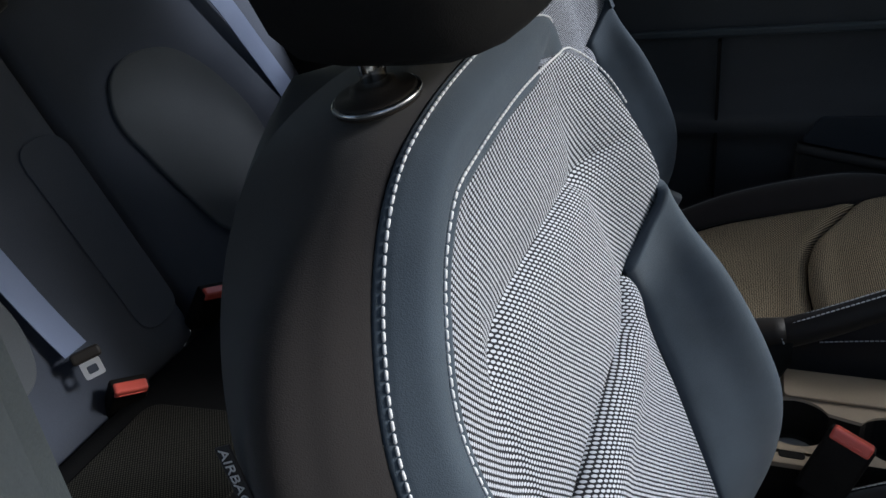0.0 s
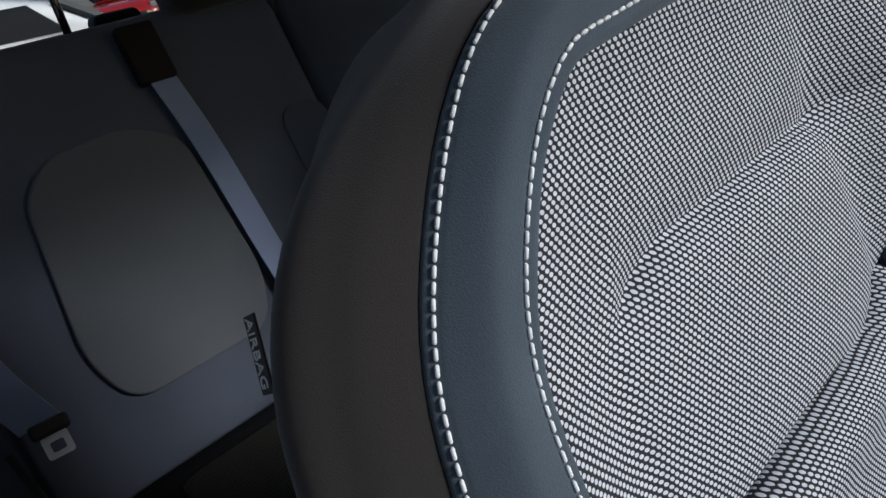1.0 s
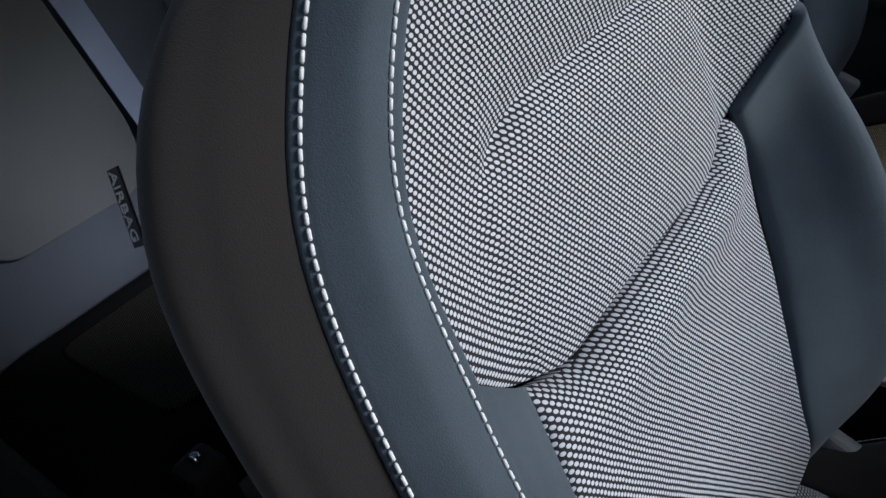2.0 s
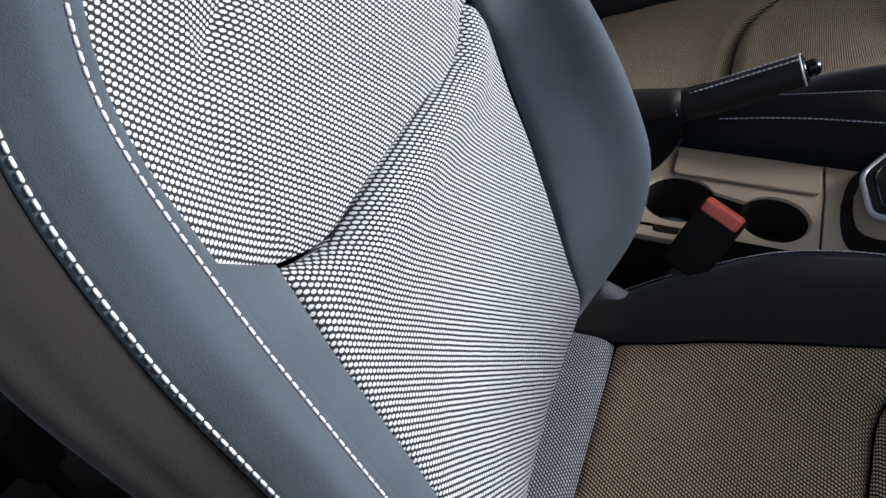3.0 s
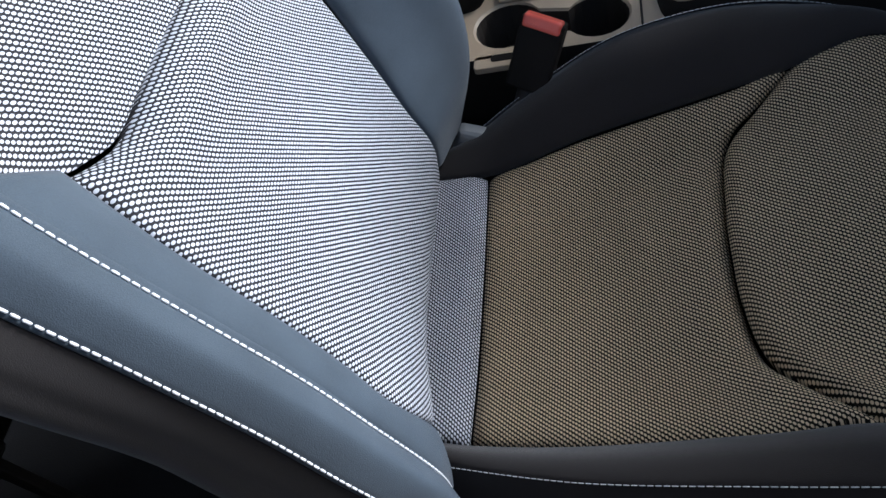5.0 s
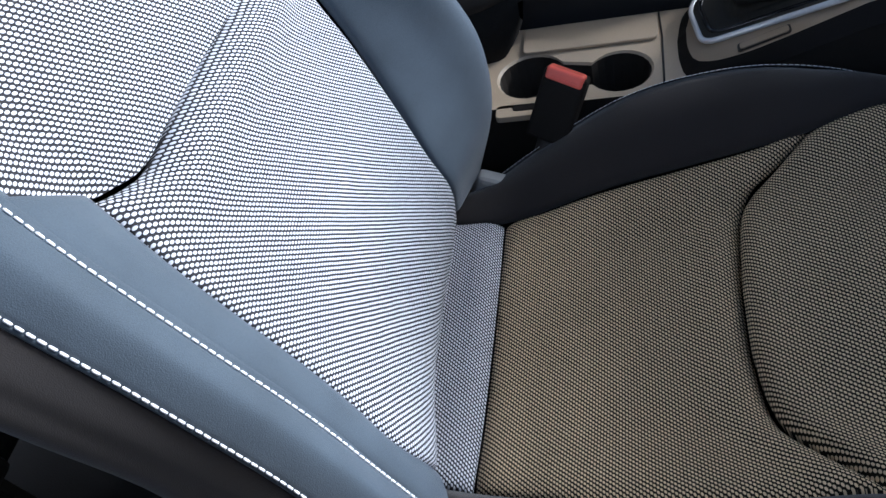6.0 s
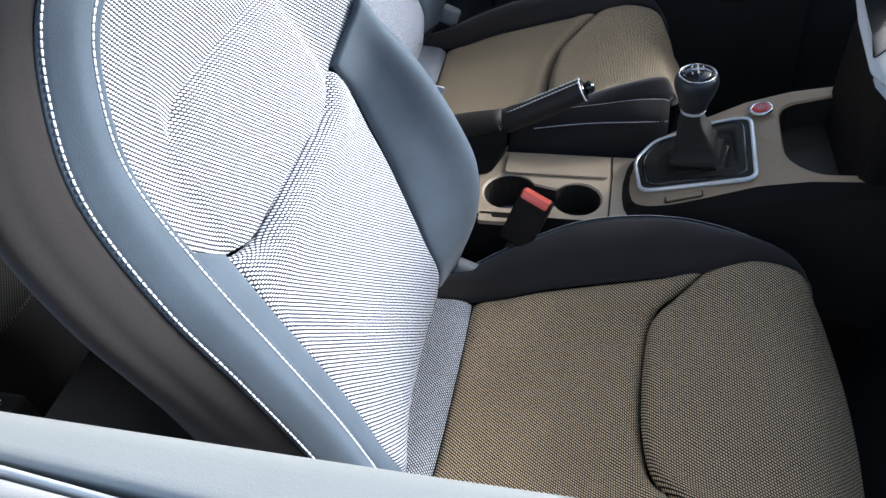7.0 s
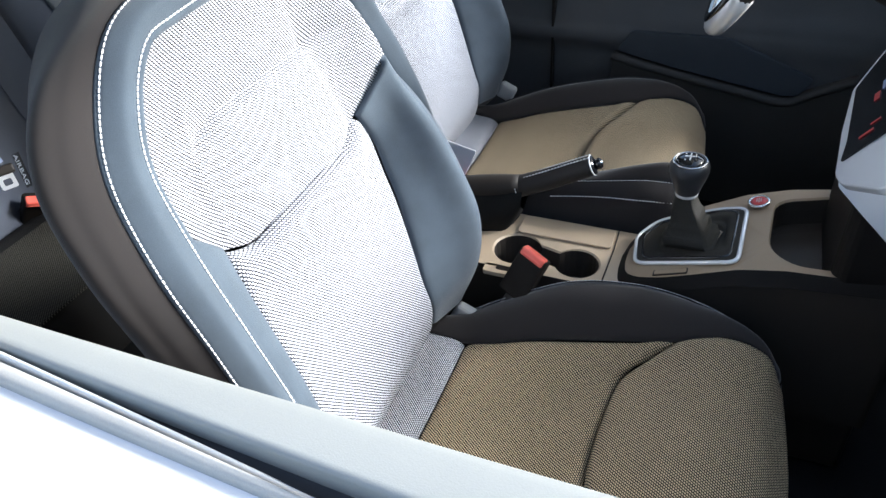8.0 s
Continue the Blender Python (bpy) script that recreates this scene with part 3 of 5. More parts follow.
    def cut(c, x0, x1, n):
        a, b = int(np.argmin(abs(c[:, 0] - x0))), int(np.argmin(abs(c[:, 0] - x1)))
        return even(c[a : b + 1], n)

    seam = spline([tuple(fo[int(np.argmin(abs(fo[:, 0] - 0.068)))]), (0.070, -0.08, 0.546), (0.070, 0, 0.544), (0.070, 0.08, 0.546), tuple(fi[int(np.argmin(abs(fi[:, 0] - 0.07)))])], 71)
    fs = spline(FRONT_SEAM, 71)

    def pad(nm, bottom, top, lft, rgt, puff, ends, material, lab):
        P = coons(bottom, top, lft, rgt)
        n = normals(P)
        n *= np.sign(n[..., 2:].mean())
        u = np.linspace(-1, 1, P.shape[1])[None, :]
        a = np.linalg.norm(P - P[:1], axis=2)
        b = np.linalg.norm(P - P[-1:], axis=2)
        d = puff * (1 - u**2) - 0.005 * np.exp(-(1 - abs(u)) * 0.16 / 0.006)
        d = d - ends[0] * np.exp(-a / 0.006) - ends[1] * np.exp(-b / 0.006) + ends[2] * np.exp(-((b - 0.02) / 0.02) ** 2) + ends[3] * np.exp(-((a - 0.018) / 0.02) ** 2)
        return put(nm, skirted(P + n * d[..., None], n), material, lab, turn=True, flat=np.pad(P, ((1, 1), (1, 1), (0, 0)), mode="edge"), rise=0)

    rear = spline([(-0.03, -0.15, 0.545), (-0.03, 0, 0.54), (-0.03, 0.15, 0.545)], 71)
    bot_l, bot_r = np.array([rear[0], fo[0], seam[0]]), np.array([rear[-1], fi[0], seam[-1]])
    pad("cushion_rear_strip", rear, seam, spline(bot_l, 16), spline(bot_r, 16), 0.004, (0, 0.006, 0.004, 0), CLOTH_STRIP, "dotted grey mesh cloth strip")
    pad("cushion_insert", seam, fs, cut(fo, 0.068, 0.378, 70), cut(fi, 0.07, 0.376, 70), -0.004, (0.006, 0.010, 0.006, 0.002), CLOTH_SEAT, "dotted dark mesh cloth cushion centre")
    nose = spline([tuple(fo[-1]), (0.535, 0, 0.57), tuple(fi[-1])], 71)
    pad("cushion_front_insert", fs, nose, cut(fo, 0.378, 0.53, 50), cut(fi, 0.376, 0.53, 50), 0.006, (0.010, 0.0, 0.0, 0.006), CLOTH_SEAT, "dotted dark mesh cloth cushion front")
    for fl, cr, sgn in ((FLANK_OUT, CREST_OUT, -1), (FLANK_IN, CREST_IN, 1)):
        f0, c0 = spline(fl, 60), spline(cr, 60)
        m0 = 0.5 * (f0 + c0) + V(0, 0, 0.012)
        P, dep = cross_loft([f0, m0, c0], 11, tuck=0.003)
        n = normals(P)
        n *= np.sign(n[..., 2:].mean())
        P = P - n * dep[None, :, None]
        put("cushion_bolster", skirted(P, n), CLOTH_DARK, "near-black cloth cushion bolster", turn=sgn < 0)
        s1 = c0 + V(0, sgn * 0.016, -0.02)
        s2 = np.c_[c0[:, 0], np.full(60, sgn * 0.248), np.minimum(c0[:, 2] - 0.06, 0.56)]
        s3 = np.c_[c0[:, 0], np.full(60, sgn * 0.245), np.full(60, 0.42)]
        P, dep = cross_loft([c0, s1, s2, s3], 14, tuck=0.002)
        put("cushion_side", P, CLOTH_DARK, turn=sgn < 0)
        if hand > 0 or sgn > 0:
            rows.append((lift(c0) * F, np.repeat([V(0, sgn * 0.5, 0.86) * F], 60, 0), 0.00045))
        if sgn > 0:
            rows.append((lift(P[8:, 8] + V(0, 0.002, 0)) * F, np.repeat([V(0, sgn, 0) * F], 52, 0), 0.0008))
    apron = np.stack([nose, nose + V(-0.004, 0, -0.05), nose + V(-0.03, 0, -0.14)], 0)
    apron = np.stack([spline(apron[:, k], 12) for k in range(71)], 1)
    put("cushion_apron", apron, CLOTH_DARK, turn=True)
    frame_lo = V(0.02, -0.22, 0.32), V(0.46, 0.22, 0.44)
    block("seat_frame", frame_lo[0], frame_lo[1], PLASTIC, root, "black seat base frame", bevel=0.02)
    for sgn in (-1, 1):
        block("seat_rail", (-0.1, sgn * 0.19 - 0.02, 0.285), (0.5, sgn * 0.19 + 0.02, 0.33), PLASTIC, root, bevel=0.006)
    stitching("stitching", rows, root, "white thread stitches along the seams")

    # headrest on two posts
    for sgn in (-1, 1):
        post = tube("headrest_post", [(-0.146, 0.090 * sgn, 1.16), (-0.150, 0.086 * sgn, 1.25)], 0.007, CHROME, root, "chrome post", sides=14)
        m = pose(-0.146, 0.091 * sgn, 1.1765, sgn * -7, -4, 0)
        lathe("grommet", [(0.023, 0), (0.023, 0.003), (0.021, 0.006), (0.013, 0.006), (0.012, 0.010), (0.008, 0.011)], PLASTIC, root, "round black plastic post guide", m=m, sides=32)
        tube("grommet_ring", [tuple(m @ Vector((0.0225 * math.cos(w), 0.0225 * math.sin(w), 0.003))) for w in np.linspace(0, 2 * math.pi, 32, endpoint=False)], 0.0016, SATIN, root, sides=8, closed=True)
    bm = bmesh.new()
    bmesh.ops.create_cube(bm, size=2)
    bmesh.ops.subdivide_edges(bm, edges=bm.edges[:], cuts=7, use_grid_fill=True)
    for vt in bm.verts:
        a, b, c = vt.co
        k = (abs(a) ** 5 + abs(b) ** 5 + abs(c) ** 5) ** 0.2
        a, b, c = a / k, b / k, c / k
        wide = 0.130 - 0.012 * max(c, 0)
        vt.co = (-0.138 + 0.060 * a - 0.012 * c - 0.010 * b * b, wide * b, 1.283 + 0.092 * c)
    part("headrest", bm, CLOTH_BLACK, root, "black cloth headrest", smooth=True)
    return root


passenger = build_seat("front_seat", (0, -0.34, 0), 1, "black mesh front seat with slate bolsters and white stitching")
driver = build_seat("front_seat", (-0.18, 0.358, 0.009), -1, "second black mesh front seat across the centre console")

flap = [V(*p) - V(-0.18, 0.358, 0.009) for p in ((-0.086, 0.142, 0.711), (-0.026, 0.140, 0.698), (-0.052, 0.138, 0.640), (-0.075, 0.140, 0.655))]
slab("strip_flap", rounded(flap, 0.004), (0, 0.003, 0), FLAP_GREY, driver, "pale flap at the end of the cushion strip", bevel=0.001)
hem = spline([V(*p) - V(-0.18, 0.358, 0.009) for p in ((0.124, 0.1000, 0.655), (0.174, 0.1000, 0.664), (0.222, 0.1010, 0.670), (0.274, 0.1040, 0.672), (0.330, 0.1200, 0.666))], 60)
stitching("hem_stitching", [(hem, np.repeat([V(0, -1, 0.1)], 60, 0))], driver, "white stitches along the cushion's lower edge", THREAD)
# sewn airbag tag on the side panel of the near seat
tag_o, tag_d = V(-0.178, -0.5740, 1.0705), V(0.0118, -0.008, -0.0255)
tag_w = V(-0.009, -0.0005, -0.004)
tag_o = tag_o - tag_w * 0.8
tag = slab("airbag_tag", [V(*q) - V(0, -0.34, 0) for q in (tag_o, tag_o + tag_d * 1.05, tag_o + tag_d * 1.05 + tag_w, tag_o + tag_w)], (0, -0.0012, 0), CLOTH_DARK, passenger, "sewn black fabric tag lettered AIRBAG", bevel=0.0004)
curve = bpy.data.curves.new("lettering", "FONT")
curve.body, curve.size, curve.extrude, curve.align_x, curve.align_y = "AIRBAG", 0.0080, 0.0002, "CENTER", "CENTER"
letters_tmp = new("lettering_tmp", curve)
dg = bpy.context.evaluated_depsgraph_get()
text_mesh = bpy.data.meshes.new_from_object(letters_tmp.evaluated_get(dg))
bpy.data.objects.remove(letters_tmp)
ex = Vector(tag_d).normalized()
ey = -Vector(tag_w).normalized()
ez = ex.cross(ey).normalized()
ey = ez.cross(ex)
mid_tag = Vector(tag_o + tag_d * 0.52 + tag_w * 0.5 - V(0, -0.34, 0)) + ez * 0.0016
text_mesh.transform(Matrix.Translation(mid_tag) @ Matrix((ex, ey, ez)).transposed().to_4x4())
link("lettering", text_mesh, THREAD, tag, "pale woven letters AIRBAG", smooth=False)


# ---------------------------------------------------------------- centre console
console = empty("centre_console", (0, 0, 0), label="warm grey plastic centre console with cup holders", category="console")


def plate_with_hole(name, outer, inner, top, deep, material, parent, label=""):
    """A plate whose opening goes down as a well with a floor."""
    bm = bmesh.new()
    o = [bm.verts.new((x, y, top(x, y))) for x, y in outer]
    i = [bm.verts.new((x, y, top(x, y))) for x, y in inner]
    edges = [bm.edges.new((q[k], q[(k + 1) % len(q)])) for q in (o, i) for k in range(len(q))]
    bmesh.ops.triangle_fill(bm, edges=edges, use_beauty=True)
    side = bmesh.new()
    q, d = [side.verts.new(v.co) for v in o], [side.verts.new(v.co + Vector((0, 0, -0.09))) for v in o]
    for k in range(len(q)):
        side.faces.new((q[k], q[(k + 1) % len(q)], d[(k + 1) % len(q)], d[k]))
    bmesh.ops.recalc_face_normals(side, faces=side.faces)
    part("flank", side, PLASTIC, parent, "black console flank")
    ctr = Vector(np.mean([v.co[:] for v in i], axis=0))
    rim = [bm.verts.new(v.co + Vector((*(ctr - v.co).xy.normalized() * 0.003, -0.003))) for v in i]
    low = [bm.verts.new((v.co.x * 0.94 + ctr.x * 0.06, v.co.y * 0.94 + ctr.y * 0.06, v.co.z - deep)) for v in i]
    for k in range(len(i)):
        bm.faces.new((i[k], i[(k + 1) % len(i)], rim[(k + 1) % len(i)], rim[k]))
    bmesh.ops.recalc_face_normals(bm, faces=bm.faces)
    well = bmesh.new()
    a, b = [well.verts.new(v.co) for v in rim], [well.verts.new(v.co) for v in low]
    for v in low:
        bm.verts.remove(v)
    for k in range(len(a)):
        well.faces.new((a[k], a[(k + 1) % len(a)], b[(k + 1) % len(a)], b[k]))
    well.faces.new(b)
    bmesh.ops.recalc_face_normals(well, faces=well.faces)
    part("well", well, PLASTIC, parent, "black well in the console")
    return part(name, bm, material, parent, label)


def peanut(c1, r1, c2, r2, neck, n=20):
    """The outline of two round wells joined by a neck, along x."""
    a = math.acos(min(1, (c2[0] - c1[0]) / 2 / r1 * 0.95)) if (c2[0] - c1[0]) / 2 < r1 else math.asin(min(1, neck / r1))
    b = math.asin(min(1, neck / r2))
    out = [(c1[0] + r1 * math.cos(w), c1[1] + r1 * math.sin(w)) for w in np.linspace(a, 2 * math.pi - a, n)]
    out += [(c2[0] + r2 * math.cos(w), c2[1] + r2 * math.sin(w)) for w in np.linspace(math.pi + b, 3 * math.pi - b, n)]
    return out


deck = [(p[0], p[1]) for p in rounded([(-0.06, -0.062, 0), (0.296, -0.062, 0), (0.296, 0.092, 0), (-0.06, 0.092, 0)], 0.012)]
wells = peanut((0.098, -0.006), 0.042, (0.203, -0.015), 0.038, 0.021)
plate_with_hole("cup_holder", deck, wells, lambda x, y: 0.612, 0.06, PLASTIC_WARM, console, "warm grey tray with two joined cup wells")
slab("tray_pad", rounded([(0.085, 0.034, 0.613), (0.247, 0.034, 0.613), (0.247, 0.084, 0.613), (0.085, 0.084, 0.613)], 0.008), (0, 0, 0.004), PLASTIC_WARM, console, "grey ribbed pad", bevel=0.0015)
tube("tray_seam", [(0.250, -0.060, 0.6125), (0.252, 0.040, 0.6125), (0.250, 0.090, 0.6125)], 0.0012, PLASTIC, console, sides=6)
slab("deck_lip", rounded([(0.060, -0.078, 0.604), (0.120, -0.078, 0.604), (0.120, -0.056, 0.604), (0.060, -0.056, 0.604)], 0.006), (0, 0, 0.008), PLASTIC_WARM, console, "pale lip beside the cup well", bevel=0.002)
slab("lip_slot", rounded([(0.080, -0.069, 0.6115), (0.108, -0.069, 0.6115), (0.108, -0.058, 0.6115), (0.080, -0.058, 0.6115)], 0.005), (0, 0, 0.0012), MATT_BLACK, console, "dark slot", bevel=0.0003)
lathe("well_liner", [(0.030, 0), (0.032, 0.002), (0.032, 0.004), (0.026, 0.004)], PLASTIC_GREY, console, "pale ring in the cup well", m=pose(0.098, -0.014, 0.556))


def ramp(x):
    """Height of the raised gear panel over the console's length."""
    return float(np.interp(x, (0.26, 0.29, 0.44, 0.50, 0.66), (0.618, 0.629, 0.692, 0.706, 0.722)))


# raised panel round the gear lever, with the open tray ahead of it
outer = spline([(0.262, 0.025), (0.263, -0.014), (0.275, -0.046), (0.32, -0.062), (0.44, -0.070), (0.66, -0.074)], 40)
far = spline([(0.66, 0.172), (0.55, 0.165), (0.44, 0.150), (0.36, 0.130), (0.31, 0.110), (0.275, 0.075), (0.262, 0.025)], 40)
edge2 = np.concatenate([outer, far[:-1]])
tray = [(p[0], p[1]) for p in rounded([(0.474, -0.005, 0), (0.505, -0.048, 0), (0.64, -0.056, 0), (0.64, 0.158, 0), (0.478, 0.118, 0)], 0.025)]
mid2 = V(0.46, 0.05)
edge_in = edge2 + (mid2 - edge2) / np.linalg.norm(mid2 - edge2, axis=1, keepdims=True) * np.interp(edge2[:, 0], (0.28, 0.33), (0.016, 0.010))[:, None]
chamfer = np.stack([np.c_[edge_in, [ramp(x) + 0.0005 for x in edge_in[:, 0]]], np.c_[edge2 + (edge2 - edge_in) * 0.25, [ramp(x) - 0.020 for x in edge2[:, 0]]]], 0)
chamfer = np.concatenate([chamfer, chamfer[:, :1]], 1)
sheet("chamfer", chamfer, MATT_BLACK, console, "black sloping rim of the gear panel", flip=True)
plate_with_hole("gear_panel", [tuple(p) for p in edge_in], tray, lambda x, y: ramp(x), 0.045, PANEL_BROWN, console, "raised brown-grey panel round the gear lever")
skirt = np.stack([np.c_[edge2 + 0.0, [ramp(x) - 0.020 for x in edge2[:, 0]]], np.c_[edge2, np.full(len(edge2), 0.45)]], 0)
skirt = skirt + np.stack([np.zeros((len(edge2), 3)), np.c_[np.full(len(edge2), -0.001), np.sign(edge2[:, 1] - 0.05) * 0.002, np.zeros(len(edge2))]], 0)
skirt = np.concatenate([skirt, skirt[:, :1]], 1)
sheet("gear_panel_skirt", skirt + V(-0.002, 0, 0), PLASTIC, console, "black console flank", flip=True)
ring2 = rounded([(0.293, -0.014, 0), (0.2835, 0.062, 0), (0.312, 0.100, 0), (0.405, 0.105, 0), (0.442, 0.094, 0), (0.438, -0.046, 0)], 0.016, 5)
ring3 = [(p[0], p[1], ramp(p[0]) + 0.003) for p in ring2]
slab("gear_plate", [(p[0], p[1], p[2] - 0.010) for p in ring3], (0, 0, 0.004), GLOSS_BLACK, console, "gloss black plate under the gear boot", bevel=0)
tube("gear_frame", ring3, 0.0034, BRIGHT, console, "polished chrome frame round the gear boot", sides=10, closed=True)
inner = np.array(ring3).mean(0) + (np.array(ring3) - np.array(ring3).mean(0)) * 0.86 + V(0, 0, 0.001)
tube("boot_rim", [tuple(p) for p in inner], 0.0026, GLOSS_BLACK, console, "gloss black inner rim", sides=8, closed=True)
slab("panel_button", rounded([(p[0], p[1], ramp(p[0]) + 0.0005) for p in ((0.325, -0.0515), (0.374, -0.0555), (0.374, -0.0425), (0.325, -0.0385))], 0.003), (0, 0, 0.002), PLASTIC, console, "small blank switch", bevel=0.0006)
slab("panel_button", rounded([(p[0], p[1], ramp(p[0]) + 0.0022) for p in ((0.327, -0.0500), (0.372, -0.0540), (0.372, -0.0440), (0.327, -0.0400))], 0.003), (0, 0, 0.0012), PANEL_BROWN, console, bevel=0.0005)
block("console_base", (-0.30, -0.040, 0.30), (0.66, 0.108, 0.53), PLASTIC, console, "black lower console", bevel=0.01)

# gear lever: boot, collar and knob
gear = empty("gear_lever", (0.36, 0.03, 0.665), label="black gear lever with leather boot and satin knob", category="gear lever")
base_ring = np.array([(p[0] - 0.36, p[1] - 0.03, ramp(p[0]) + 0.0045 - 0.665) for p in ring2])
mid_ring = base_ring.mean(0) + V(0.018, -0.006, 0.004)
w = np.linspace(0, 2 * math.pi, len(base_ring), endpoint=False)
ang = np.arctan2(base_ring[:, 1] - mid_ring[1], base_ring[:, 0] - mid_ring[0])
levels = [base_ring, mid_ring + (base_ring - mid_ring) * 0.62 + V(0, 0, 0.003)]
for k, (z, hx, hy, ox) in enumerate(((0.012, 0.044, 0.040, 0.012), (0.028, 0.034, 0.031, 0.008), (0.050, 0.026, 0.024, 0.001), (0.070, 0.0195, 0.0185, -0.006), (0.084, 0.015, 0.015, -0.009))):
    wave = 1 + (0.13 * np.sin(4 * ang + 0.5 * k) + 0.07 * np.sin(7 * ang + 0.9 * k)) * (k < 4)
    levels.append(np.c_[ox + hx * np.cos(ang) * wave, -0.003 + hy * np.sin(ang) * wave, z + 0 * ang])
levels = np.array(levels)
levels = np.concatenate([levels, levels[:, :1]], 1)
levels = np.stack([spline(levels[:, k], 26) for k in range(levels.shape[1])], 1)
ridge = np.interp(np.arange(26), (4, 7, 18, 22), (0, 1, 1, 0)) * np.sin(np.arange(26) * 1.7) * 0.0028
levels[:, :, 2] += ridge[:, None] * (1 + 0.6 * np.sin(2 * np.r_[ang, ang[:1]] + 0.4))[None]
sheet("boot", levels, BOOT_LEATHER, gear, "creased black leather boot", flip=False)
ends = [base_ring.mean(0) + (V(x - 0.36, y - 0.03, ramp(x) + 0.006 - 0.665) - base_ring.mean(0)) for x, y in ((0.290, 0.070), (0.312, 0.095))]
rowsg = []
for inward in (0.008, 0.013):
    line = np.linspace(ends[0], ends[1], 12) + V(0.71, -0.70, 0) * inward + V(0, 0, 0.0012)
    rowsg.append((line, np.repeat([V(-0.2, 0.2, 0.95)], 12, 0), 0.0006))
stitching("stitching", rowsg, gear, "pale double seam along the boot")
lean = pose(-0.009, -0.003, 0.081, 0, -2, 0)
lathe("collar", [(0.0125, 0), (0.0165, 0.002), (0.0172, 0.006), (0.0155, 0.009)], BRIGHT, gear, "chrome collar", m=lean)
knob = lathe("knob", [(0.0165, 0.006), (0.0185, 0.010), (0.0212, 0.020), (0.0252, 0.031), (0.0284, 0.042), (0.0288, 0.049), (0.0272, 0.055), (0.0238, 0.060)], SATIN, gear, "dark satin knob", m=lean, sides=32)
knob.data.materials.clear()
knob.data.materials.append(mat("dark_satin", (0.035, 0.036, 0.038), 0.36, metal=0.0, vary=0.08, bump=0.05))
tube("knob_ring", [tuple(lean @ Vector((0.0234 * math.cos(w), 0.0234 * math.sin(w), 0.0597))) for w in np.linspace(0, 2 * math.pi, 32, endpoint=False)], 0.0013, CHROME, gear, "chrome ring", closed=True)
lathe("knob_cap", [(0.0225, 0.059), (0.017, 0.0632), (0.010, 0.0655), (0.002, 0.066)], GLOSS_BLACK, gear, "gloss black cap", m=lean)
for dx, dy, lx, ly in ((0, 0, 0.016, 0.002), (-0.007, 0.005, 0.002, 0.010), (0, 0.005, 0.002, 0.010), (0.007, 0.005, 0.002, 0.010), (-0.007, -0.005, 0.002, 0.010), (0, -0.005, 0.002, 0.010)):
    block("shift_mark", (dx - lx / 2, dy - ly / 2, 0.0640), (dx + lx / 2, dy + ly / 2, 0.0668 - 18 * (dx * dx + dy * dy)), WHITE_BAR, gear, bevel=0, m=lean)

# start button
start = empty("start_button", (0.457, 0.111, 0.6985), label="round red start button with chrome ring", category="button")
tilt = pose(0, 0, 0, 0, -14, 0)
lathe("ring", [(0.0165, 0), (0.0170, 0.002), (0.0155, 0.0045), (0.0130, 0.0045), (0.0125, 0.003)], CHROME, start, "chrome ring", m=tilt, sides=32)
lathe("cap", [(0.0125, 0.002), (0.0122, 0.0042), (0.009, 0.0052), (0.002, 0.0054)], BUTTON_RED, start, "translucent red cap", m=tilt, sides=32)
for s in (-1, 0, 1):
    block("print_bar", (-0.0065 + abs(s) * 0.002, s * 0.003 - 0.0006, 0.0050), (0.0065 - abs(s) * 0.002, s * 0.003 + 0.0006, 0.0058), WHITE_BAR, start, bevel=0, m=tilt @ pose(0, 0, 0, 0, 0, 90))

# handbrake
brake = empty("handbrake", (0, 0.06, 0.62), label="black leather handbrake lever with white stitching", category="handbrake")
b0, b1, b2 = V(-0.03, -0.006, 0.046), V(0.082, 0.004, 0.080), V(0.198, 0.020, 0.133)
tube("lever", [b0, 0.5 * (b0 + b1) + V(0, 0, -0.002), b1 - V(0, 0, 0.008)], [0.026, 0.023, 0.019], PLASTIC, brake, "black plastic lever base", sides=16, n=10)
tube("grip", [b1 - V(0.004, 0, 0.0115), b1 + 0.4 * (b2 - b1) - V(0, 0, 0.012), b2 - V(0, 0, 0.012)], [0.0190, 0.0185, 0.0165], LEATHER, brake, "leather wrapped grip", sides=18, n=14)
gdir = (b2 - b1) / np.linalg.norm(b2 - b1)
rowsb = []
for off in (-0.0035, 0.0035):
    line = np.array([b1 + t * (b2 - b1) + V(0, off * 1.6, 0.0072) for t in np.linspace(0.0, 0.98, 20)])
    rowsb.append((line, np.repeat([V(-0.3, 0, 0.95)], 20, 0)))
loop = np.array([b1 - V(0.002, 0, 0.0115) + 0.0197 * (math.sin(w) * V(0, 1, 0) + math.cos(w) * V(-0.35, 0, 0.93)) for w in np.linspace(-2.2, 2.2, 24)])
rowsb.append((loop, loop - (b1 - V(0.002, 0, 0.0115))))
stitching("stitching", rowsb, brake, "white thread stitches")
end_m = Matrix.Translation(Vector(b2 - V(0, 0, 0.012))) @ Vector(gdir).to_track_quat("Z", "X").to_matrix().to_4x4()
tube("end_ring", [tuple(end_m @ Vector((0.0166 * math.cos(w), 0.0166 * math.sin(w), 0.0005))) for w in np.linspace(0, 2 * math.pi, 24, endpoint=False)], 0.0012, BRIGHT, brake, "thin chrome end ring", sides=6, closed=True)
lathe("end_cap", [(0.0164, 0.0), (0.0160, 0.003), (0.0120, 0.005), (0.002, 0.0055)], GLOSS_BLACK, brake, "gloss black end cap", m=end_m)
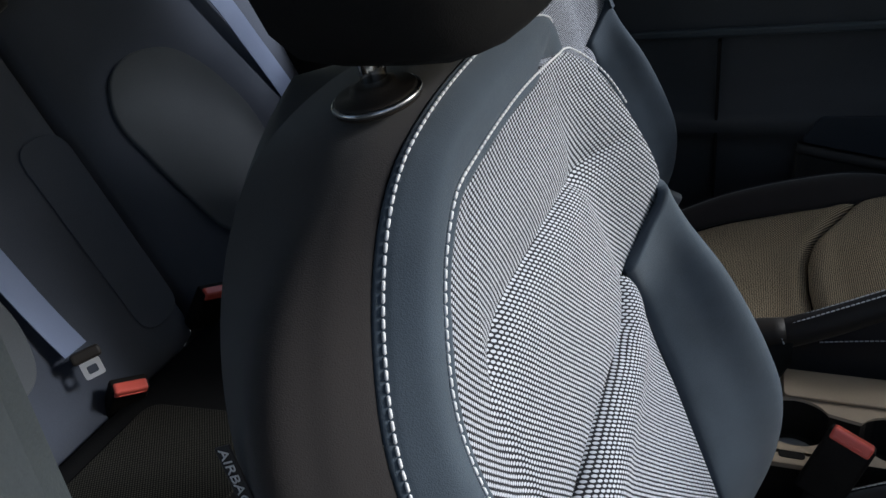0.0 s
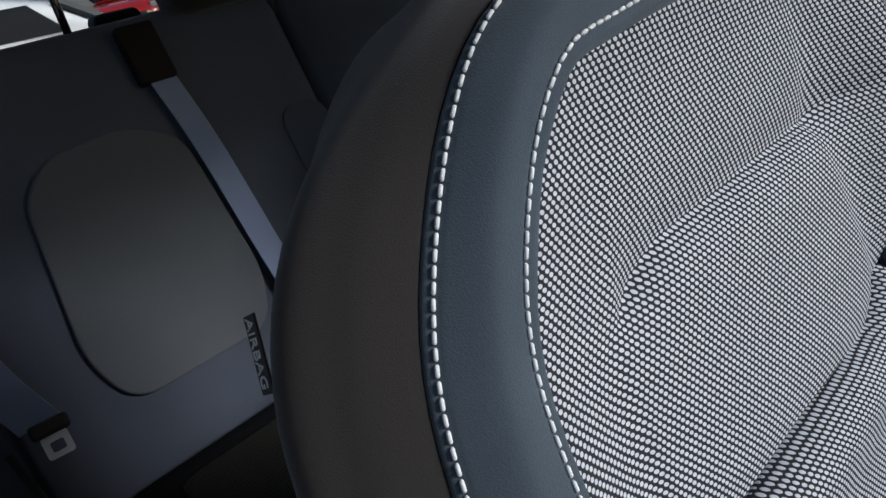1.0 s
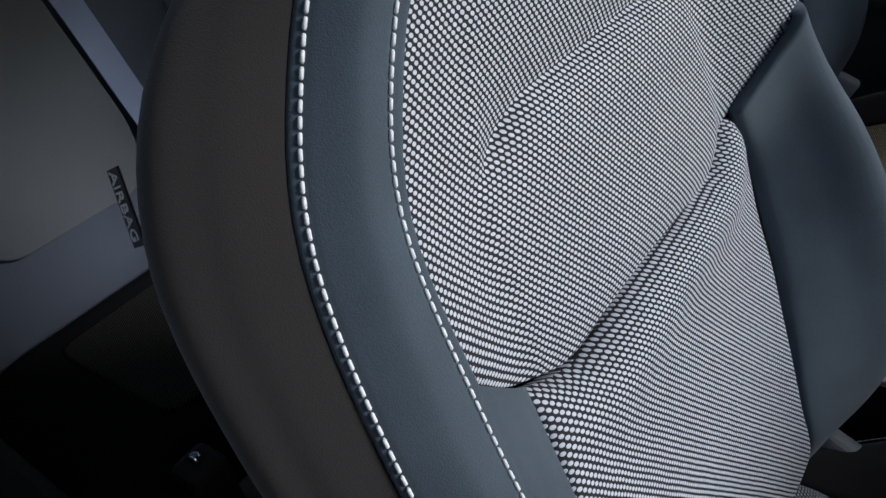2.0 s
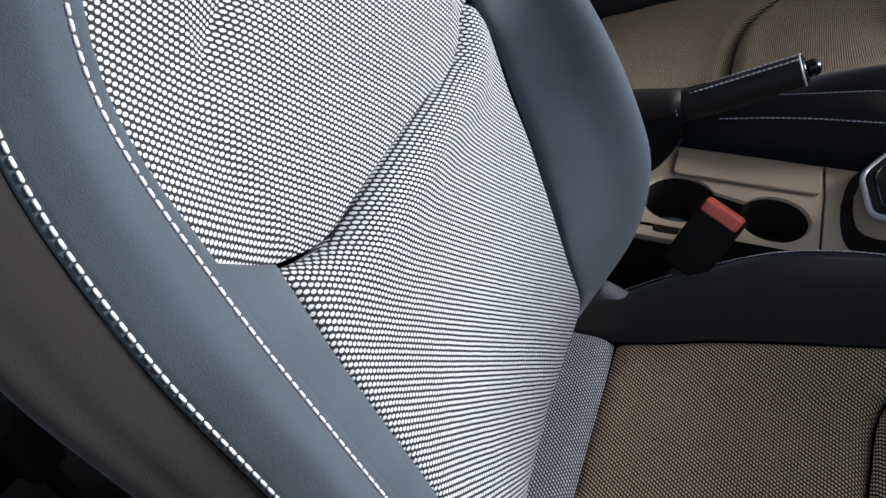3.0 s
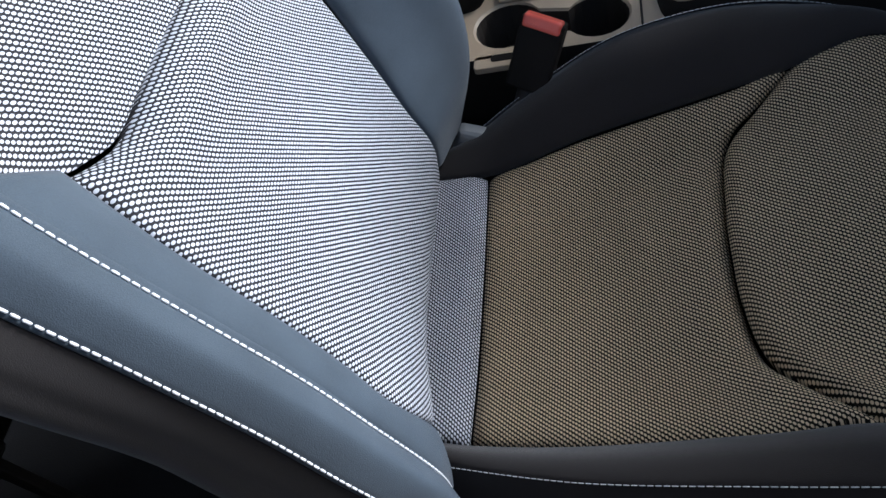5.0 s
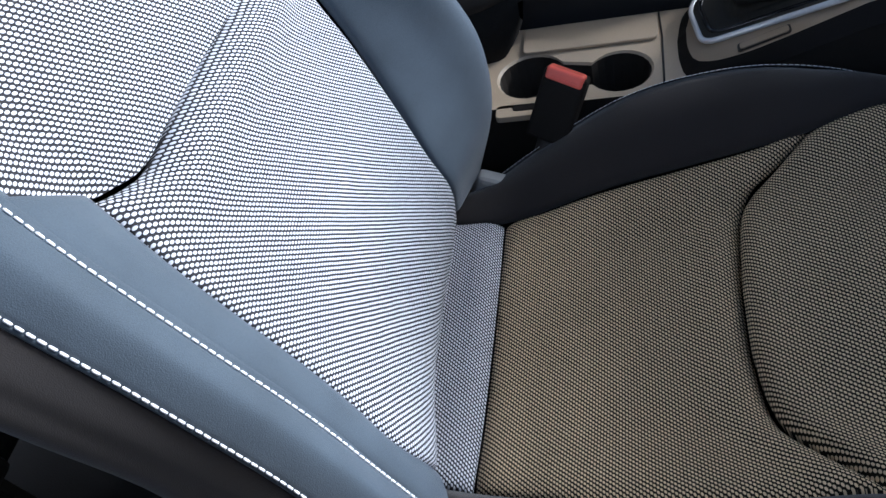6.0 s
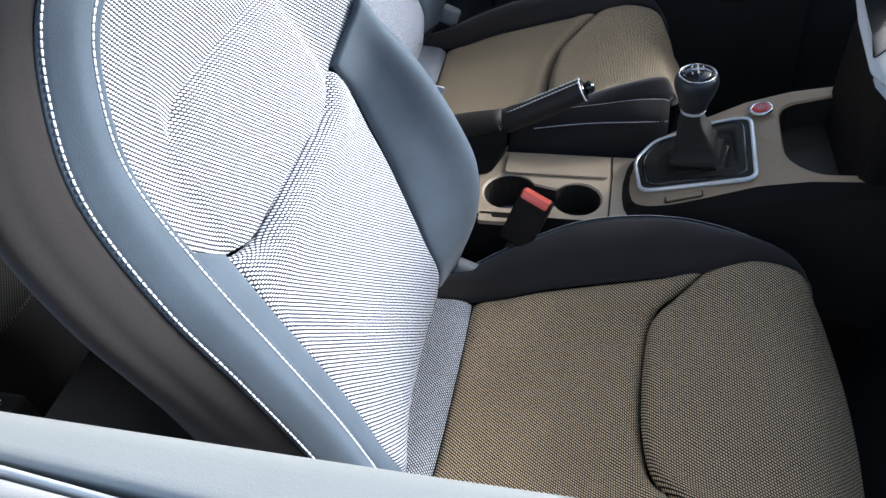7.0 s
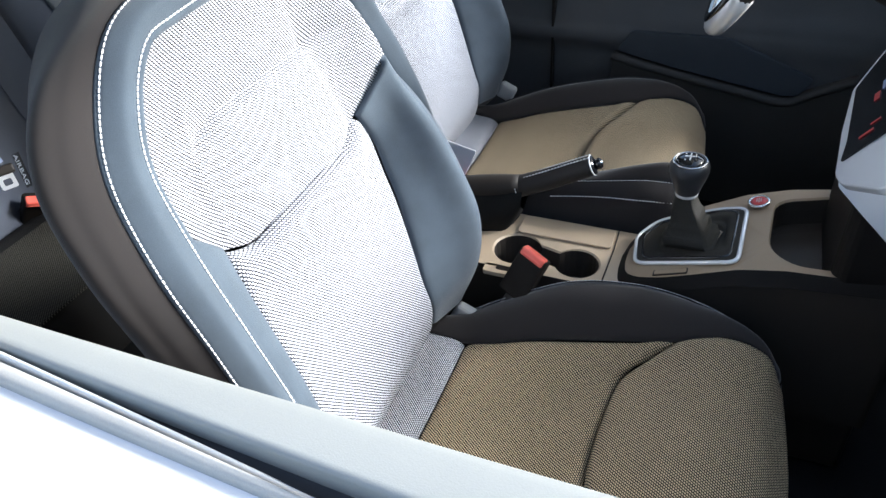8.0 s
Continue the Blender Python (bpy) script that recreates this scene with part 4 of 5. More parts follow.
release = lathe("release_button", [(0.0090, 0.004), (0.0092, 0.013), (0.0075, 0.0165), (0.002, 0.0175)], GLOSS_BLACK, brake, "gloss black release button", m=end_m)
lathe("button_dot", [(0.0050, 0.0150), (0.0052, 0.0176), (0.003, 0.0184), (0.001, 0.0185)], CHROME, release, "chrome dot", m=end_m)
bootb = []
for k, (x, z, ry, rz) in enumerate(((-0.13, -0.005, 0.058, 0.025), (-0.06, 0.004, 0.056, 0.046), (0.000, 0.010, 0.050, 0.050), (0.045, 0.020, 0.040, 0.050), (0.072, 0.034, 0.030, 0.040), (0.090, 0.052, 0.021, 0.021))):
    w = np.linspace(0, 2 * math.pi, 25)
    wave = 1 + 0.08 * np.sin(5 * w + 2 * k)
    bootb.append(np.c_[np.full(25, x), ry * np.cos(w) * wave, z + rz * np.sin(w) * wave])
bootb = np.stack([spline(np.array(bootb)[:, k], 12) for k in range(25)], 1)
sheet("boot", bootb, DULL_LEATHER, brake, "creased black boot", flip=True)


def buckle(name, m, label, group="belt buckles", size=1.0):
    """A seat belt buckle: black housing on a stalk with a red press button on top."""
    root = empty(name, m.translation, label=label, category="belt buckle", group=group)
    r = m.to_3x3().to_4x4() @ Matrix.Scale(size, 4)
    block("housing", (-0.028, -0.012, -0.090), (0.028, 0.014, 0.003), MATT_BLACK, root, "black plastic housing", bevel=0.005, m=r, seg=3)
    button = block("button", (-0.0245, -0.0145, -0.0105), (0.0245, 0.004, 0.0065), RED, root, "red press button", bevel=0.004, m=r, seg=3)
    block("slot", (-0.013, -0.0015, 0.0050), (0.013, 0.0010, 0.0062), PLASTIC, button, "dark tongue slot", bevel=0, m=r)
    block("button_lip", (-0.018, -0.0154, -0.0050), (0.018, -0.0138, -0.0036), RED, button, bevel=0.0005, m=r)
    tube("stalk", [r @ Vector((0, 0.002, -0.085)), r @ Vector((0, 0.002, -0.20))], 0.011, PLASTIC, root, sides=10)
    return root


buckle("belt_buckle", pose(0.150, -0.075, 0.661, -26, 16, -21), "black buckle with red button beside the console", size=0.88)
buckle("belt_buckle", pose(-0.045, 0.135, 0.635, 20, 9, 6), "black buckle with red button of the further front seat")
lever = empty("seat_lever", (0.055, -0.135, 0.565), label="pale grey plastic cover at the seat's hinge", category="hinge cover")
block("cover", (-0.022, -0.010, -0.03), (0.020, 0.010, 0.012), PLASTIC_GREY, lever, bevel=0.008, seg=3, m=pose(0, 0, 0, 0, 25, 0))
lever2 = empty("seat_lever", (-0.125, 0.153, 0.575), label="pale grey plastic cover at the seat's hinge", category="hinge cover")
block("cover", (-0.022, -0.010, -0.03), (0.020, 0.010, 0.012), PLASTIC_GREY, lever2, bevel=0.008, seg=3, m=pose(0, 0, 0, 0, 25, 0))
lever3 = empty("seat_lever", (-0.115, 0.60, 0.600), label="pale grey plastic cover at the seat's hinge", category="hinge cover")
block("cover", (-0.022, -0.010, -0.03), (0.020, 0.010, 0.012), PLASTIC_GREY, lever3, bevel=0.008, seg=3, m=pose(0, 0, 0, 0, 25, 0))


# ---------------------------------------------------------------- car shell
def wall(name, outline, lift, material, label="", bevel=0.004, category=""):
    return tagged(slab(name, outline, lift, material, None, label, bevel=bevel), kind="structure", category=category)


YR, YL = -0.70, 0.77
wall("floor", [(-1.25, YR, 0.26), (1.15, YR, 0.26), (1.15, YL, 0.26), (-1.25, YL, 0.26)], (0, 0, 0.02), CARPET, "black carpeted car floor", category="floor")
wall("ceiling", [(-1.35, -0.60, 1.44), (0.38, -0.60, 1.44), (0.38, 0.68, 1.44), (-1.35, 0.68, 1.44)], (0, 0, 0.05), HEADLINER, "pale cloth headliner under the roof", category="ceiling")
wall("roof", [(-1.42, -0.64, 1.495), (0.42, -0.64, 1.495), (0.42, 0.72, 1.495), (-1.42, 0.72, 1.495)], (0, 0, 0.02), PAINT, "white painted car roof", category="roof")
for nm, y0, y1, s in (("right", -0.64, -0.60, -1), ("left", 0.68, 0.72, 1)):
    wall("roof_rail_" + nm, [(-1.35, y0, 1.40), (0.40, y0, 1.40), (0.40, y1, 1.40), (-1.35, y1, 1.40)], (0, 0, 0.10), PAINT, "white roof rail", category="car body")


def pillar(name, foot, head, size, material, label):
    (fx, fy, fz), (hx, hy, hz) = foot, head
    (a, b) = size
    lowq = [(fx - a, fy - b, fz), (fx + a, fy - b, fz), (fx + a, fy + b, fz), (fx - a, fy + b, fz)]
    return wall(name, lowq, (hx - fx, hy - fy, hz - fz), material, label, bevel=0.008, category="car pillar")


for nm, yb, yt in (("right", -0.665, -0.615), ("left", 0.735, 0.69)):
    s = -1 if nm == "right" else 1
    pillar("pillar_b_" + nm, (-0.20, yb + 0.083 * s, 1.0), (-0.22, yt + 0.085 * s, 1.42), (0.125, 0.045), PILLAR_GREY, "grey plastic trim of the door pillar")
    pillar("pillar_b_foot_" + nm, (-0.34, yb + 0.06 * s, 0.28), (-0.32, yb + 0.06 * s, 1.0), (0.08, 0.03), PLASTIC, "dark foot of the door pillar")
    pillar("pillar_a_" + nm, (0.98, yb - 0.02 * s, 1.0), (0.38, yt, 1.44), (0.05, 0.03), PLASTIC_SOFT, "dark windscreen pillar trim")
    pillar("pillar_c_" + nm, (-1.10, yb, 0.95), (-1.05, yt, 1.42), (0.07, 0.03), PLASTIC_SOFT, "dark rear pillar trim")

# near door, its window wound down
door = empty("car_door", (0.3, -0.73, 0.6), label="white car door with window wound down and grey sill", category="car door")


def along(section, x0, x1, n, bow=0.0, drop=0.0):
    """A profile in y and z drawn out along x in the door's own frame."""
    xs = np.linspace(x0, x1, n)
    f = ((xs - 0.1) / 0.5) ** 2
    return np.stack([np.c_[np.full(len(section), x) - 0.3, [p[0] + 0.73 + bow * q for p in section], [p[1] - 0.6 - drop * q for p in section]] for x, q in zip(xs, f)], 0)


NX = 40
sx = np.linspace(-0.25, 0.95, NX)
wid = np.clip((sx + 0.075) / 0.30, 0, 2) ** 1.3 * 0.0090 + 0.0006
lean = -0.050 * (sx - 0.1)


def strip(name, rows, material, label):
    """A moulding along the door: for each place along x a profile in y and z."""
    P = np.stack([np.c_[np.full(24, x - 0.3), spline(rows(w, s), 24) + V(0.73 + 0.006 * ((x - 0.1) / 0.5) ** 2, -0.6 - 0.006 * ((x - 0.1) / 0.5) ** 2)] for x, w, s in zip(sx, wid, lean)], 0)
    return sheet(name, P, material, door, label)


strip("inner_trim", lambda w, s: [(-0.6925, 0.975), (-0.694, 0.995), (-0.697, 1.010), (-0.703, 1.023), (-0.710, 1.0285), (-0.7345 + s, 1.0310), (-0.7372 + s, 1.0285), (-0.7378 + s, 1.012)], TRIM_LIGHT, "pale grey trim along the window sill")
strip("door_panel", lambda w, s: [(-0.688, 0.34), (-0.688, 0.60), (-0.686, 0.80), (-0.690, 0.95), (-0.6935, 0.986)], PLASTIC, "black inner panel of the door")
strip("window_slot", lambda w, s: [(-0.7365 + s, 1.020), (-0.7380 + s, 1.0135), (-0.7385 - w + s, 1.0125), (-0.7395 - w + s, 1.020)], RUBBER, "black window slot")
strip("inner_seal", lambda w, s: [(-0.7382 - w + s, 1.012), (-0.7385 - w + s, 1.0262 - w), (-0.7395 - w + s, 1.0280 - w), (-0.7412 - w + s, 1.0270 - w), (-0.7420 - w + s, 1.018 - 0.4 * w)], SEAL_PALE, "pale lip of the window seal")
strip("outer_seal", lambda w, s: [(-0.7420 - w + s, 1.012), (-0.7432 - w + s, 1.0205), (-0.7455 - w + s, 1.0245), (-0.7530 + 1.15 * s, 1.0245), (-0.7570 + 1.15 * s, 1.0215), (-0.7580 + 1.15 * s, 1.012)], SEAL_GREY, "grey rubber outer window seal")
skin = spline([(-0.7570, 1.014), (-0.761, 1.0185), (-0.775, 1.016), (-0.81, 1.004), (-0.85, 0.978), (-0.875, 0.93), (-0.885, 0.80), (-0.87, 0.62), (-0.84, 0.45), (-0.80, 0.30)], 40)
outer_skin = along(skin, -0.25, 0.95, 30, 0.006, 0.006)
outer_skin[..., 1] -= 0.0575 * (outer_skin[..., 0] + 0.2)
sheet("outer_skin", outer_skin, PAINT, door, "white painted door skin")
block("door_core", (-0.53, -0.028, -0.30), (0.66, 0.035, 0.385), PLASTIC, door, "dark inside of the door", bevel=0.01)

# further front door, seen from inside
fdoor = empty("car_door", (0.25, 0.76, 0.6), label="dark plastic inner panel of the further car door", category="car door")
panel = spline([(0.0, -0.32), (-0.012, -0.10), (-0.020, 0.0), (-0.030, 0.06), (-0.075, 0.085), (-0.080, 0.11), (-0.040, 0.125), (-0.012, 0.16), (0.0, 0.27), (-0.004, 0.38), (0.010, 0.425), (0.05, 0.43)], 48)
xs = np.linspace(-0.50, 0.72, 40)
P = []
for x in xs:
    k = np.interp(x, (-0.5, -0.42, -0.16, -0.09, 0.72), (0.15, 0.3, 0.3, 0.10, 0.05))
    P.append(np.c_[np.full(48, x), np.where((panel[:, 1] > 0.03) & (panel[:, 1] < 0.15), panel[:, 0] * k - 0.02 * (1 - k), panel[:, 0]), panel[:, 1]])
sheet("inner_panel", np.array(P), DOOR_PLASTIC, fdoor, "charcoal inner panel with armrest", flip=True)
block("door_core", (-0.50, 0.012, -0.32), (0.72, 0.07, 0.42), PLASTIC, fdoor, bevel=0.01)
pocket = spline([(-0.145, 0.066), (-0.09, 0.052), (0.014, 0.030), (0.156, 0.005), (0.245, -0.008), (0.30, 0.020), (0.38, 0.060)], 30)
slab("door_pocket", [V(x, -0.02, z) for x, z in pocket] + [V(0.40, -0.02, -0.30), V(-0.145, -0.02, -0.30)], (0, -0.035, 0), POCKET_PLASTIC, fdoor, "black door pocket", bevel=0.005)
tube("pocket_lip", [(x, -0.052, z - 0.004) for x, z in pocket], 0.010, POCKET_PLASTIC, fdoor, "rounded lip of the door pocket", sides=10)
slab("recess_panel", [V(x, -0.026, z) for x, z, _ in rounded([(-0.138, 0.068, 0), (-0.106, 0.118, 0), (0.107, 0.118, 0), (0.296, 0.040, 0), (0.270, 0.0, 0), (0.235, -0.004, 0), (0.010, 0.036, 0)], 0.012)], (0, -0.012, 0), RECESS, fdoor, "darker blue-black recessed panel above the pocket", bevel=0.004)
block("door_gap", (-0.297, -0.036, -0.10), (-0.291, -0.012, 0.27), MATT_BLACK, fdoor, "dark gap at the door's rear edge", bevel=0.001)
block("outer_skin", (-0.50, 0.072, -0.34), (0.74, 0.088, 0.42), PAINT, fdoor, "white painted door skin", bevel=0.006)
slab("speaker_grille", [V(0.58 + 0.075 * math.cos(w), -0.01, -0.16 + 0.075 * math.sin(w)) for w in np.linspace(0, 2 * math.pi, 28, endpoint=False)], (0, -0.014, 0), PLASTIC, fdoor, "round black speaker grille", bevel=0.004)
block("belt_line", (-0.48, -0.022, 0.275), (0.66, -0.006, 0.290), PILLAR_GREY, fdoor, "dull grey trim line", bevel=0.004)
for yy, nm in ((-0.70, "right"), (0.76, "left")):
    s = 1 if nm == "right" else -1
    rd = empty("rear_door", (-0.72, yy, 0.6), label="dark inner panel of a rear car door", category="car door")
    block("inner_panel", (-0.34, -0.03, -0.30), (0.33, 0.03, 0.43), PLASTIC, rd, bevel=0.015)
    block("outer_skin", (-0.345, min(-0.034 * s, -0.05 * s), -0.32), (0.335, max(-0.034 * s, -0.05 * s), 0.425), PAINT, rd, "white painted door skin", bevel=0.006)
    block("armrest", (-0.22, min(0.03 * s, 0.09 * s), 0.06), (0.26, max(0.03 * s, 0.09 * s), 0.10), PLASTIC, rd, bevel=0.012)


def pane(name, pts, label):
    bm = bmesh.new()
    bm.faces.new([bm.verts.new(p) for p in pts])
    bmesh.ops.solidify(bm, geom=bm.faces[:], thickness=0.004)
    ob = part(name, bm, GLASS, None, label)
    ob.visible_shadow = False
    return tagged(ob, kind="structure", category="window")


pane("window_1", [(-0.24, 0.775, 1.035), (0.90, 0.775, 1.03), (0.38, 0.70, 1.40), (-0.24, 0.70, 1.40)], "clear side window of the further door")
pane("window_2", [(-1.02, 0.775, 1.035), (-0.41, 0.775, 1.035), (-0.41, 0.70, 1.40), (-0.98, 0.70, 1.40)], "clear rear side window")
pane("window_3", [(-1.02, -0.715, 1.035), (-0.41, -0.715, 1.035), (-0.41, -0.64, 1.40), (-0.98, -0.64, 1.40)], "clear rear side window")
pane("window_4", [(-1.62, -0.64, 1.10), (-1.62, 0.71, 1.10), (-1.38, 0.66, 1.43), (-1.38, -0.60, 1.43)], "clear rear window")
pane("windscreen", [(1.15, -0.62, 1.02), (1.15, 0.70, 1.02), (0.42, 0.64, 1.485), (0.42, -0.56, 1.485)], "clear windscreen")

# dashboard, centre stack and steering wheel
dash = empty("dashboard", (0.8, 0.035, 0.8), label="black moulded dashboard across the car", category="dashboard")
sec = spline([(-0.02, -0.18), (-0.10, -0.12), (-0.13, 0.0), (-0.10, 0.10), (0.0, 0.17), (0.15, 0.20), (0.34, 0.20)], 30)
ys = np.linspace(-0.72, 0.72, 40)
sheet("moulding", np.array([np.c_[sec[:, 0] + 0.05 * (y / 0.72) ** 2 + 0.02 * np.sin(6 * y), np.full(30, y), sec[:, 1]] for y in ys]), PLASTIC_SOFT, dash, "black grained moulding", flip=False)
block("lower_dash", (0.02, -0.73, -0.52), (0.32, 0.72, 0.1), PLASTIC, dash, bevel=0.02)
SO = V(0.60, 0.06, 0.72)
stack = empty("centre_stack", SO, label="black centre stack with white-framed dark display", category="display")
face = V(-0.7965, 0.0939, 0.5974)
frame_o = rounded([V(*p) - SO for p in ((0.521, -0.065, 0.866), (0.532, 0.062, 0.861), (0.549, 0.196, 0.862), (0.587, 0.268, 0.901), (0.627, 0.292, 0.950), (0.652, 0.10, 1.014), (0.590, -0.20, 0.978), (0.550, -0.180, 0.9225), (0.524, -0.097, 0.874))], 0.010, 4)
slab("frame", [p - face * 0.012 for p in frame_o], face * 0.012, FRAME_WHITE, stack, "glossy white decor frame", bevel=0.003)
inn = rounded([V(*p) - SO for p in ((0.528, -0.044, 0.871), (0.536, 0.007, 0.874), (0.553, 0.182, 0.869), (0.583, 0.240, 0.900), (0.624, 0.267, 0.951), (0.631, 0.08, 0.989), (0.593, -0.051, 0.960))], 0.006, 4)
slab("display", [p + face * 0.0005 for p in inn], face * 0.002, GLOSS_BLACK, stack, "dark glossy display", bevel=0.0006)
for p, e1, e2, material in (((0.551, -0.014, 0.899), 0.003, 0.010, BUTTON_RED), ((0.560, 0.004, 0.908), 0.002, 0.007, BUTTON_RED), ((0.567, 0.085, 0.904), 0.012, 0.004, BUTTON_RED), ((0.575, 0.110, 0.911), 0.014, 0.002, WEB)):
    c = V(*p) - SO
    c = c + face * (0.003 - np.dot(c - (V(0.521, -0.065, 0.866) - SO), face))
    across, rise = V(0.106, 0.994, -0.015), V(0.595, -0.05, 0.80)
    slab("display_mark", [c + across * u * e1 + rise * v * e2 for u, v in ((-1, -1), (1, -1), (1, 1), (-1, 1))], face * 0.0006, material, stack, "coloured mark on the display", bevel=0)
block("stack_body", (-0.046, -0.128, -0.12), (0.10, 0.10, 0.115), MATT_BLACK, stack, "black centre column", bevel=0.018, seg=4)
side = [V(*p) - SO for p in ((0.524, -0.072, 0.858), (0.560, -0.072, 0.822), (0.612, -0.072, 0.772), (0.640, -0.072, 0.860), (0.610, -0.072, 0.945))]
slab("frame_side", rounded(side, 0.010), (0, 0.012, 0), FRAME_WHITE, stack, "white side cheek below the frame", bevel=0.003)

wheel = empty("steering_wheel", (0.409, 0.36, 1.055), label="black leather steering wheel with satin lower spoke", category="steering wheel")
wm = pose(0, 0, 0, 0, -64, 0)
ringp = []
for w in np.linspace(0, 2 * math.pi, 72, endpoint=False):
    x, y = 0.180 * math.cos(w), 0.180 * math.sin(w)
    ringp.append(tuple(wm @ Vector((max(x, -0.158), y, 0))))
tube("rim", ringp, 0.0155, LEATHER, wheel, "black leather rim", sides=12, closed=True)
arc = [ringp[k] for k in range(22, 51)]
tube("rim_inlay", arc, [0.010] + [0.0172] * 27 + [0.010], BRIGHT, wheel, "satin silver inlay on the lower rim", sides=14)
tube("inlay_groove", [V(*p) + V(-0.0105, -0.006, 0.0112) for p in arc[1:-1]], 0.0075, GLOSS_BLACK, wheel, sides=8)
lathe("hub", [(0.066, -0.03), (0.070, -0.01), (0.060, 0.008), (0.030, 0.016), (0.002, 0.018)], PLASTIC, wheel, "black airbag cover", m=wm)
for a, b in (((0.0, 0.06), (0.0, 0.172)), ((0.0, -0.06), (0.0, -0.172))):
    tube("spoke", [wm @ Vector((a[0], a[1], -0.005)), wm @ Vector((b[0], b[1], -0.002))], 0.014, PLASTIC, wheel, sides=10)
slab("lower_spoke", [wm @ Vector(p) for p in rounded([(-0.055, -0.030, -0.008), (-0.150, -0.020, -0.008), (-0.160, 0.0, -0.008), (-0.150, 0.020, -0.008), (-0.055, 0.030, -0.008)], 0.01)], wm @ Vector((0, 0, 0.012)), SATIN, wheel, "satin silver lower spoke", bevel=0.004)
tube("column", [wm @ Vector((0, 0, -0.02)), wm @ Vector((0, 0, -0.30))], 0.035, PLASTIC, wheel, "black steering column", sides=14)

# ---------------------------------------------------------------- rear bench
bench = empty("rear_bench", (-0.85, 0.035, 0.6), label="dark blue-black cloth rear bench with grey inserts", category="car seat")


def cushion(name, lo, hi, material, parent, label="", m=None, cuts=9):
    """A padded form with full rounded edges."""
    bm = bmesh.new()
    bmesh.ops.create_cube(bm, size=2)
    bmesh.ops.subdivide_edges(bm, edges=bm.edges[:], cuts=cuts, use_grid_fill=True)
    lo, hi = V(*lo), V(*hi)
    c, h = (lo + hi) / 2, (hi - lo) / 2
    r = min(h) * 0.55
    for vt in bm.verts:
        q = V(*vt.co) * h
        inner = np.clip(q, -(h - r), h - r)
        d = q - inner
        ln = np.linalg.norm(d)
        q = inner + (d / ln * r if ln > 1e-6 else 0)
        vt.co = c + q
    if m is not None:
        bmesh.ops.transform(bm, matrix=m, verts=bm.verts)
    return part(name, bm, material, parent, label, smooth=True)


tiltb = pose(0.0, 0, 0.0, 0, -20, 0)
cushion("bench_cushion", (-0.02, -0.64, -0.16), (0.33, 0.63, 0.0), CLOTH_BLACK, bench, "dark cloth seat cushion", m=pose(0, 0, 0, 0, -6, 0), cuts=11)
cushion("backrest", (-0.14, -0.64, -0.02), (0.0, 0.000, 0.608), CLOTH_REAR, bench, "dark blue-black cloth backrest section", m=tiltb, cuts=11)
cushion("backrest", (-0.14, 0.006, -0.02), (0.0, 0.63, 0.608), CLOTH_REAR, bench, "dark blue-black cloth backrest section", m=tiltb, cuts=11)


def inset(outline, parent, m, label, material=CLOTH_GREY, lift=0.010):
    pts = [m @ Vector((0.0, y, z)) for y, z in outline]
    o = rounded([tuple(p) for p in pts], 0.045, 7)
    return slab("insert", o, m.to_3x3() @ Vector((lift, 0, 0)), material, parent, label, bevel=0.007, seg=3)


insp = [(-0.50, 0.40), (-0.45, 0.445), (-0.33, 0.45), (-0.265, 0.41), (-0.25, 0.18), (-0.28, 0.10), (-0.50, 0.10), (-0.53, 0.18)]
inset(insp, bench, tiltb, "grey cloth back insert")
inset([(0.085, 0.37), (0.13, 0.44), (0.20, 0.460), (0.29, 0.445), (0.35, 0.385), (0.40, 0.28), (0.40, 0.15), (0.30, 0.07), (0.165, 0.09), (0.12, 0.23)], bench, tiltb, "grey cloth back insert")
inset([(-0.10, 0.40), (0.10 - 0.11, 0.40), (-0.012, 0.05), (-0.10, 0.05)], bench, tiltb, "dark centre panel", CLOTH_REAR, 0.004)
for y0, y1 in ((-0.52, -0.20), (0.18, 0.50)):
    o = rounded([(0.06, y0, 0.003), (0.322, y0, 0.030), (0.322, y1, 0.030), (0.06, y1, 0.003)], 0.03, 5)
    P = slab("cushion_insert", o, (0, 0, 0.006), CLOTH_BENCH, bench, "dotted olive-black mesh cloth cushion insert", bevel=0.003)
    layer = P.data.uv_layers.new(name="UVMap")
    for lp in P.data.loops:
        co = P.data.vertices[lp.vertex_index].co
        layer.data[lp.index].uv = (co.x, co.y)
# the headrest of the outer place is pulled up on its posts, the others sit on the bench
for yc, up, wide in ((-0.372, 0.090, 0.112), (-0.030, 0.0, 0.114), (0.40, 0.0, 0.108)):
    lab = "black rear headrest pulled up on its posts" if up else "low black headrest on the rear bench"
    hr = empty("rear_headrest", (-1.075, yc, 1.160), label=lab, category="headrest", group="rear headrests")
    cushion("pad", (-0.045, -wide, -0.02 + up), (0.045, wide, 0.082 + up), CLOTH_DARK, hr, "black cloth pad", cuts=7, m=pose(0, 0, 0, 0, -12, 0))
    for s in (-1, 1):
        tube("post", [(0, s * 0.074, -0.05), (-0.01, s * 0.074, 0.05 + up)], 0.006, GLOSS_BLACK if up else STEEL, hr, "slim post", sides=10)
wall("parcel_shelf", [(-1.60, -0.60, 1.06), (-1.10, -0.60, 1.09), (-1.10, 0.66, 1.09), (-1.60, 0.66, 1.06)], (0, 0, 0.02), CARPET, "black parcel shelf behind the bench", category="shelf")
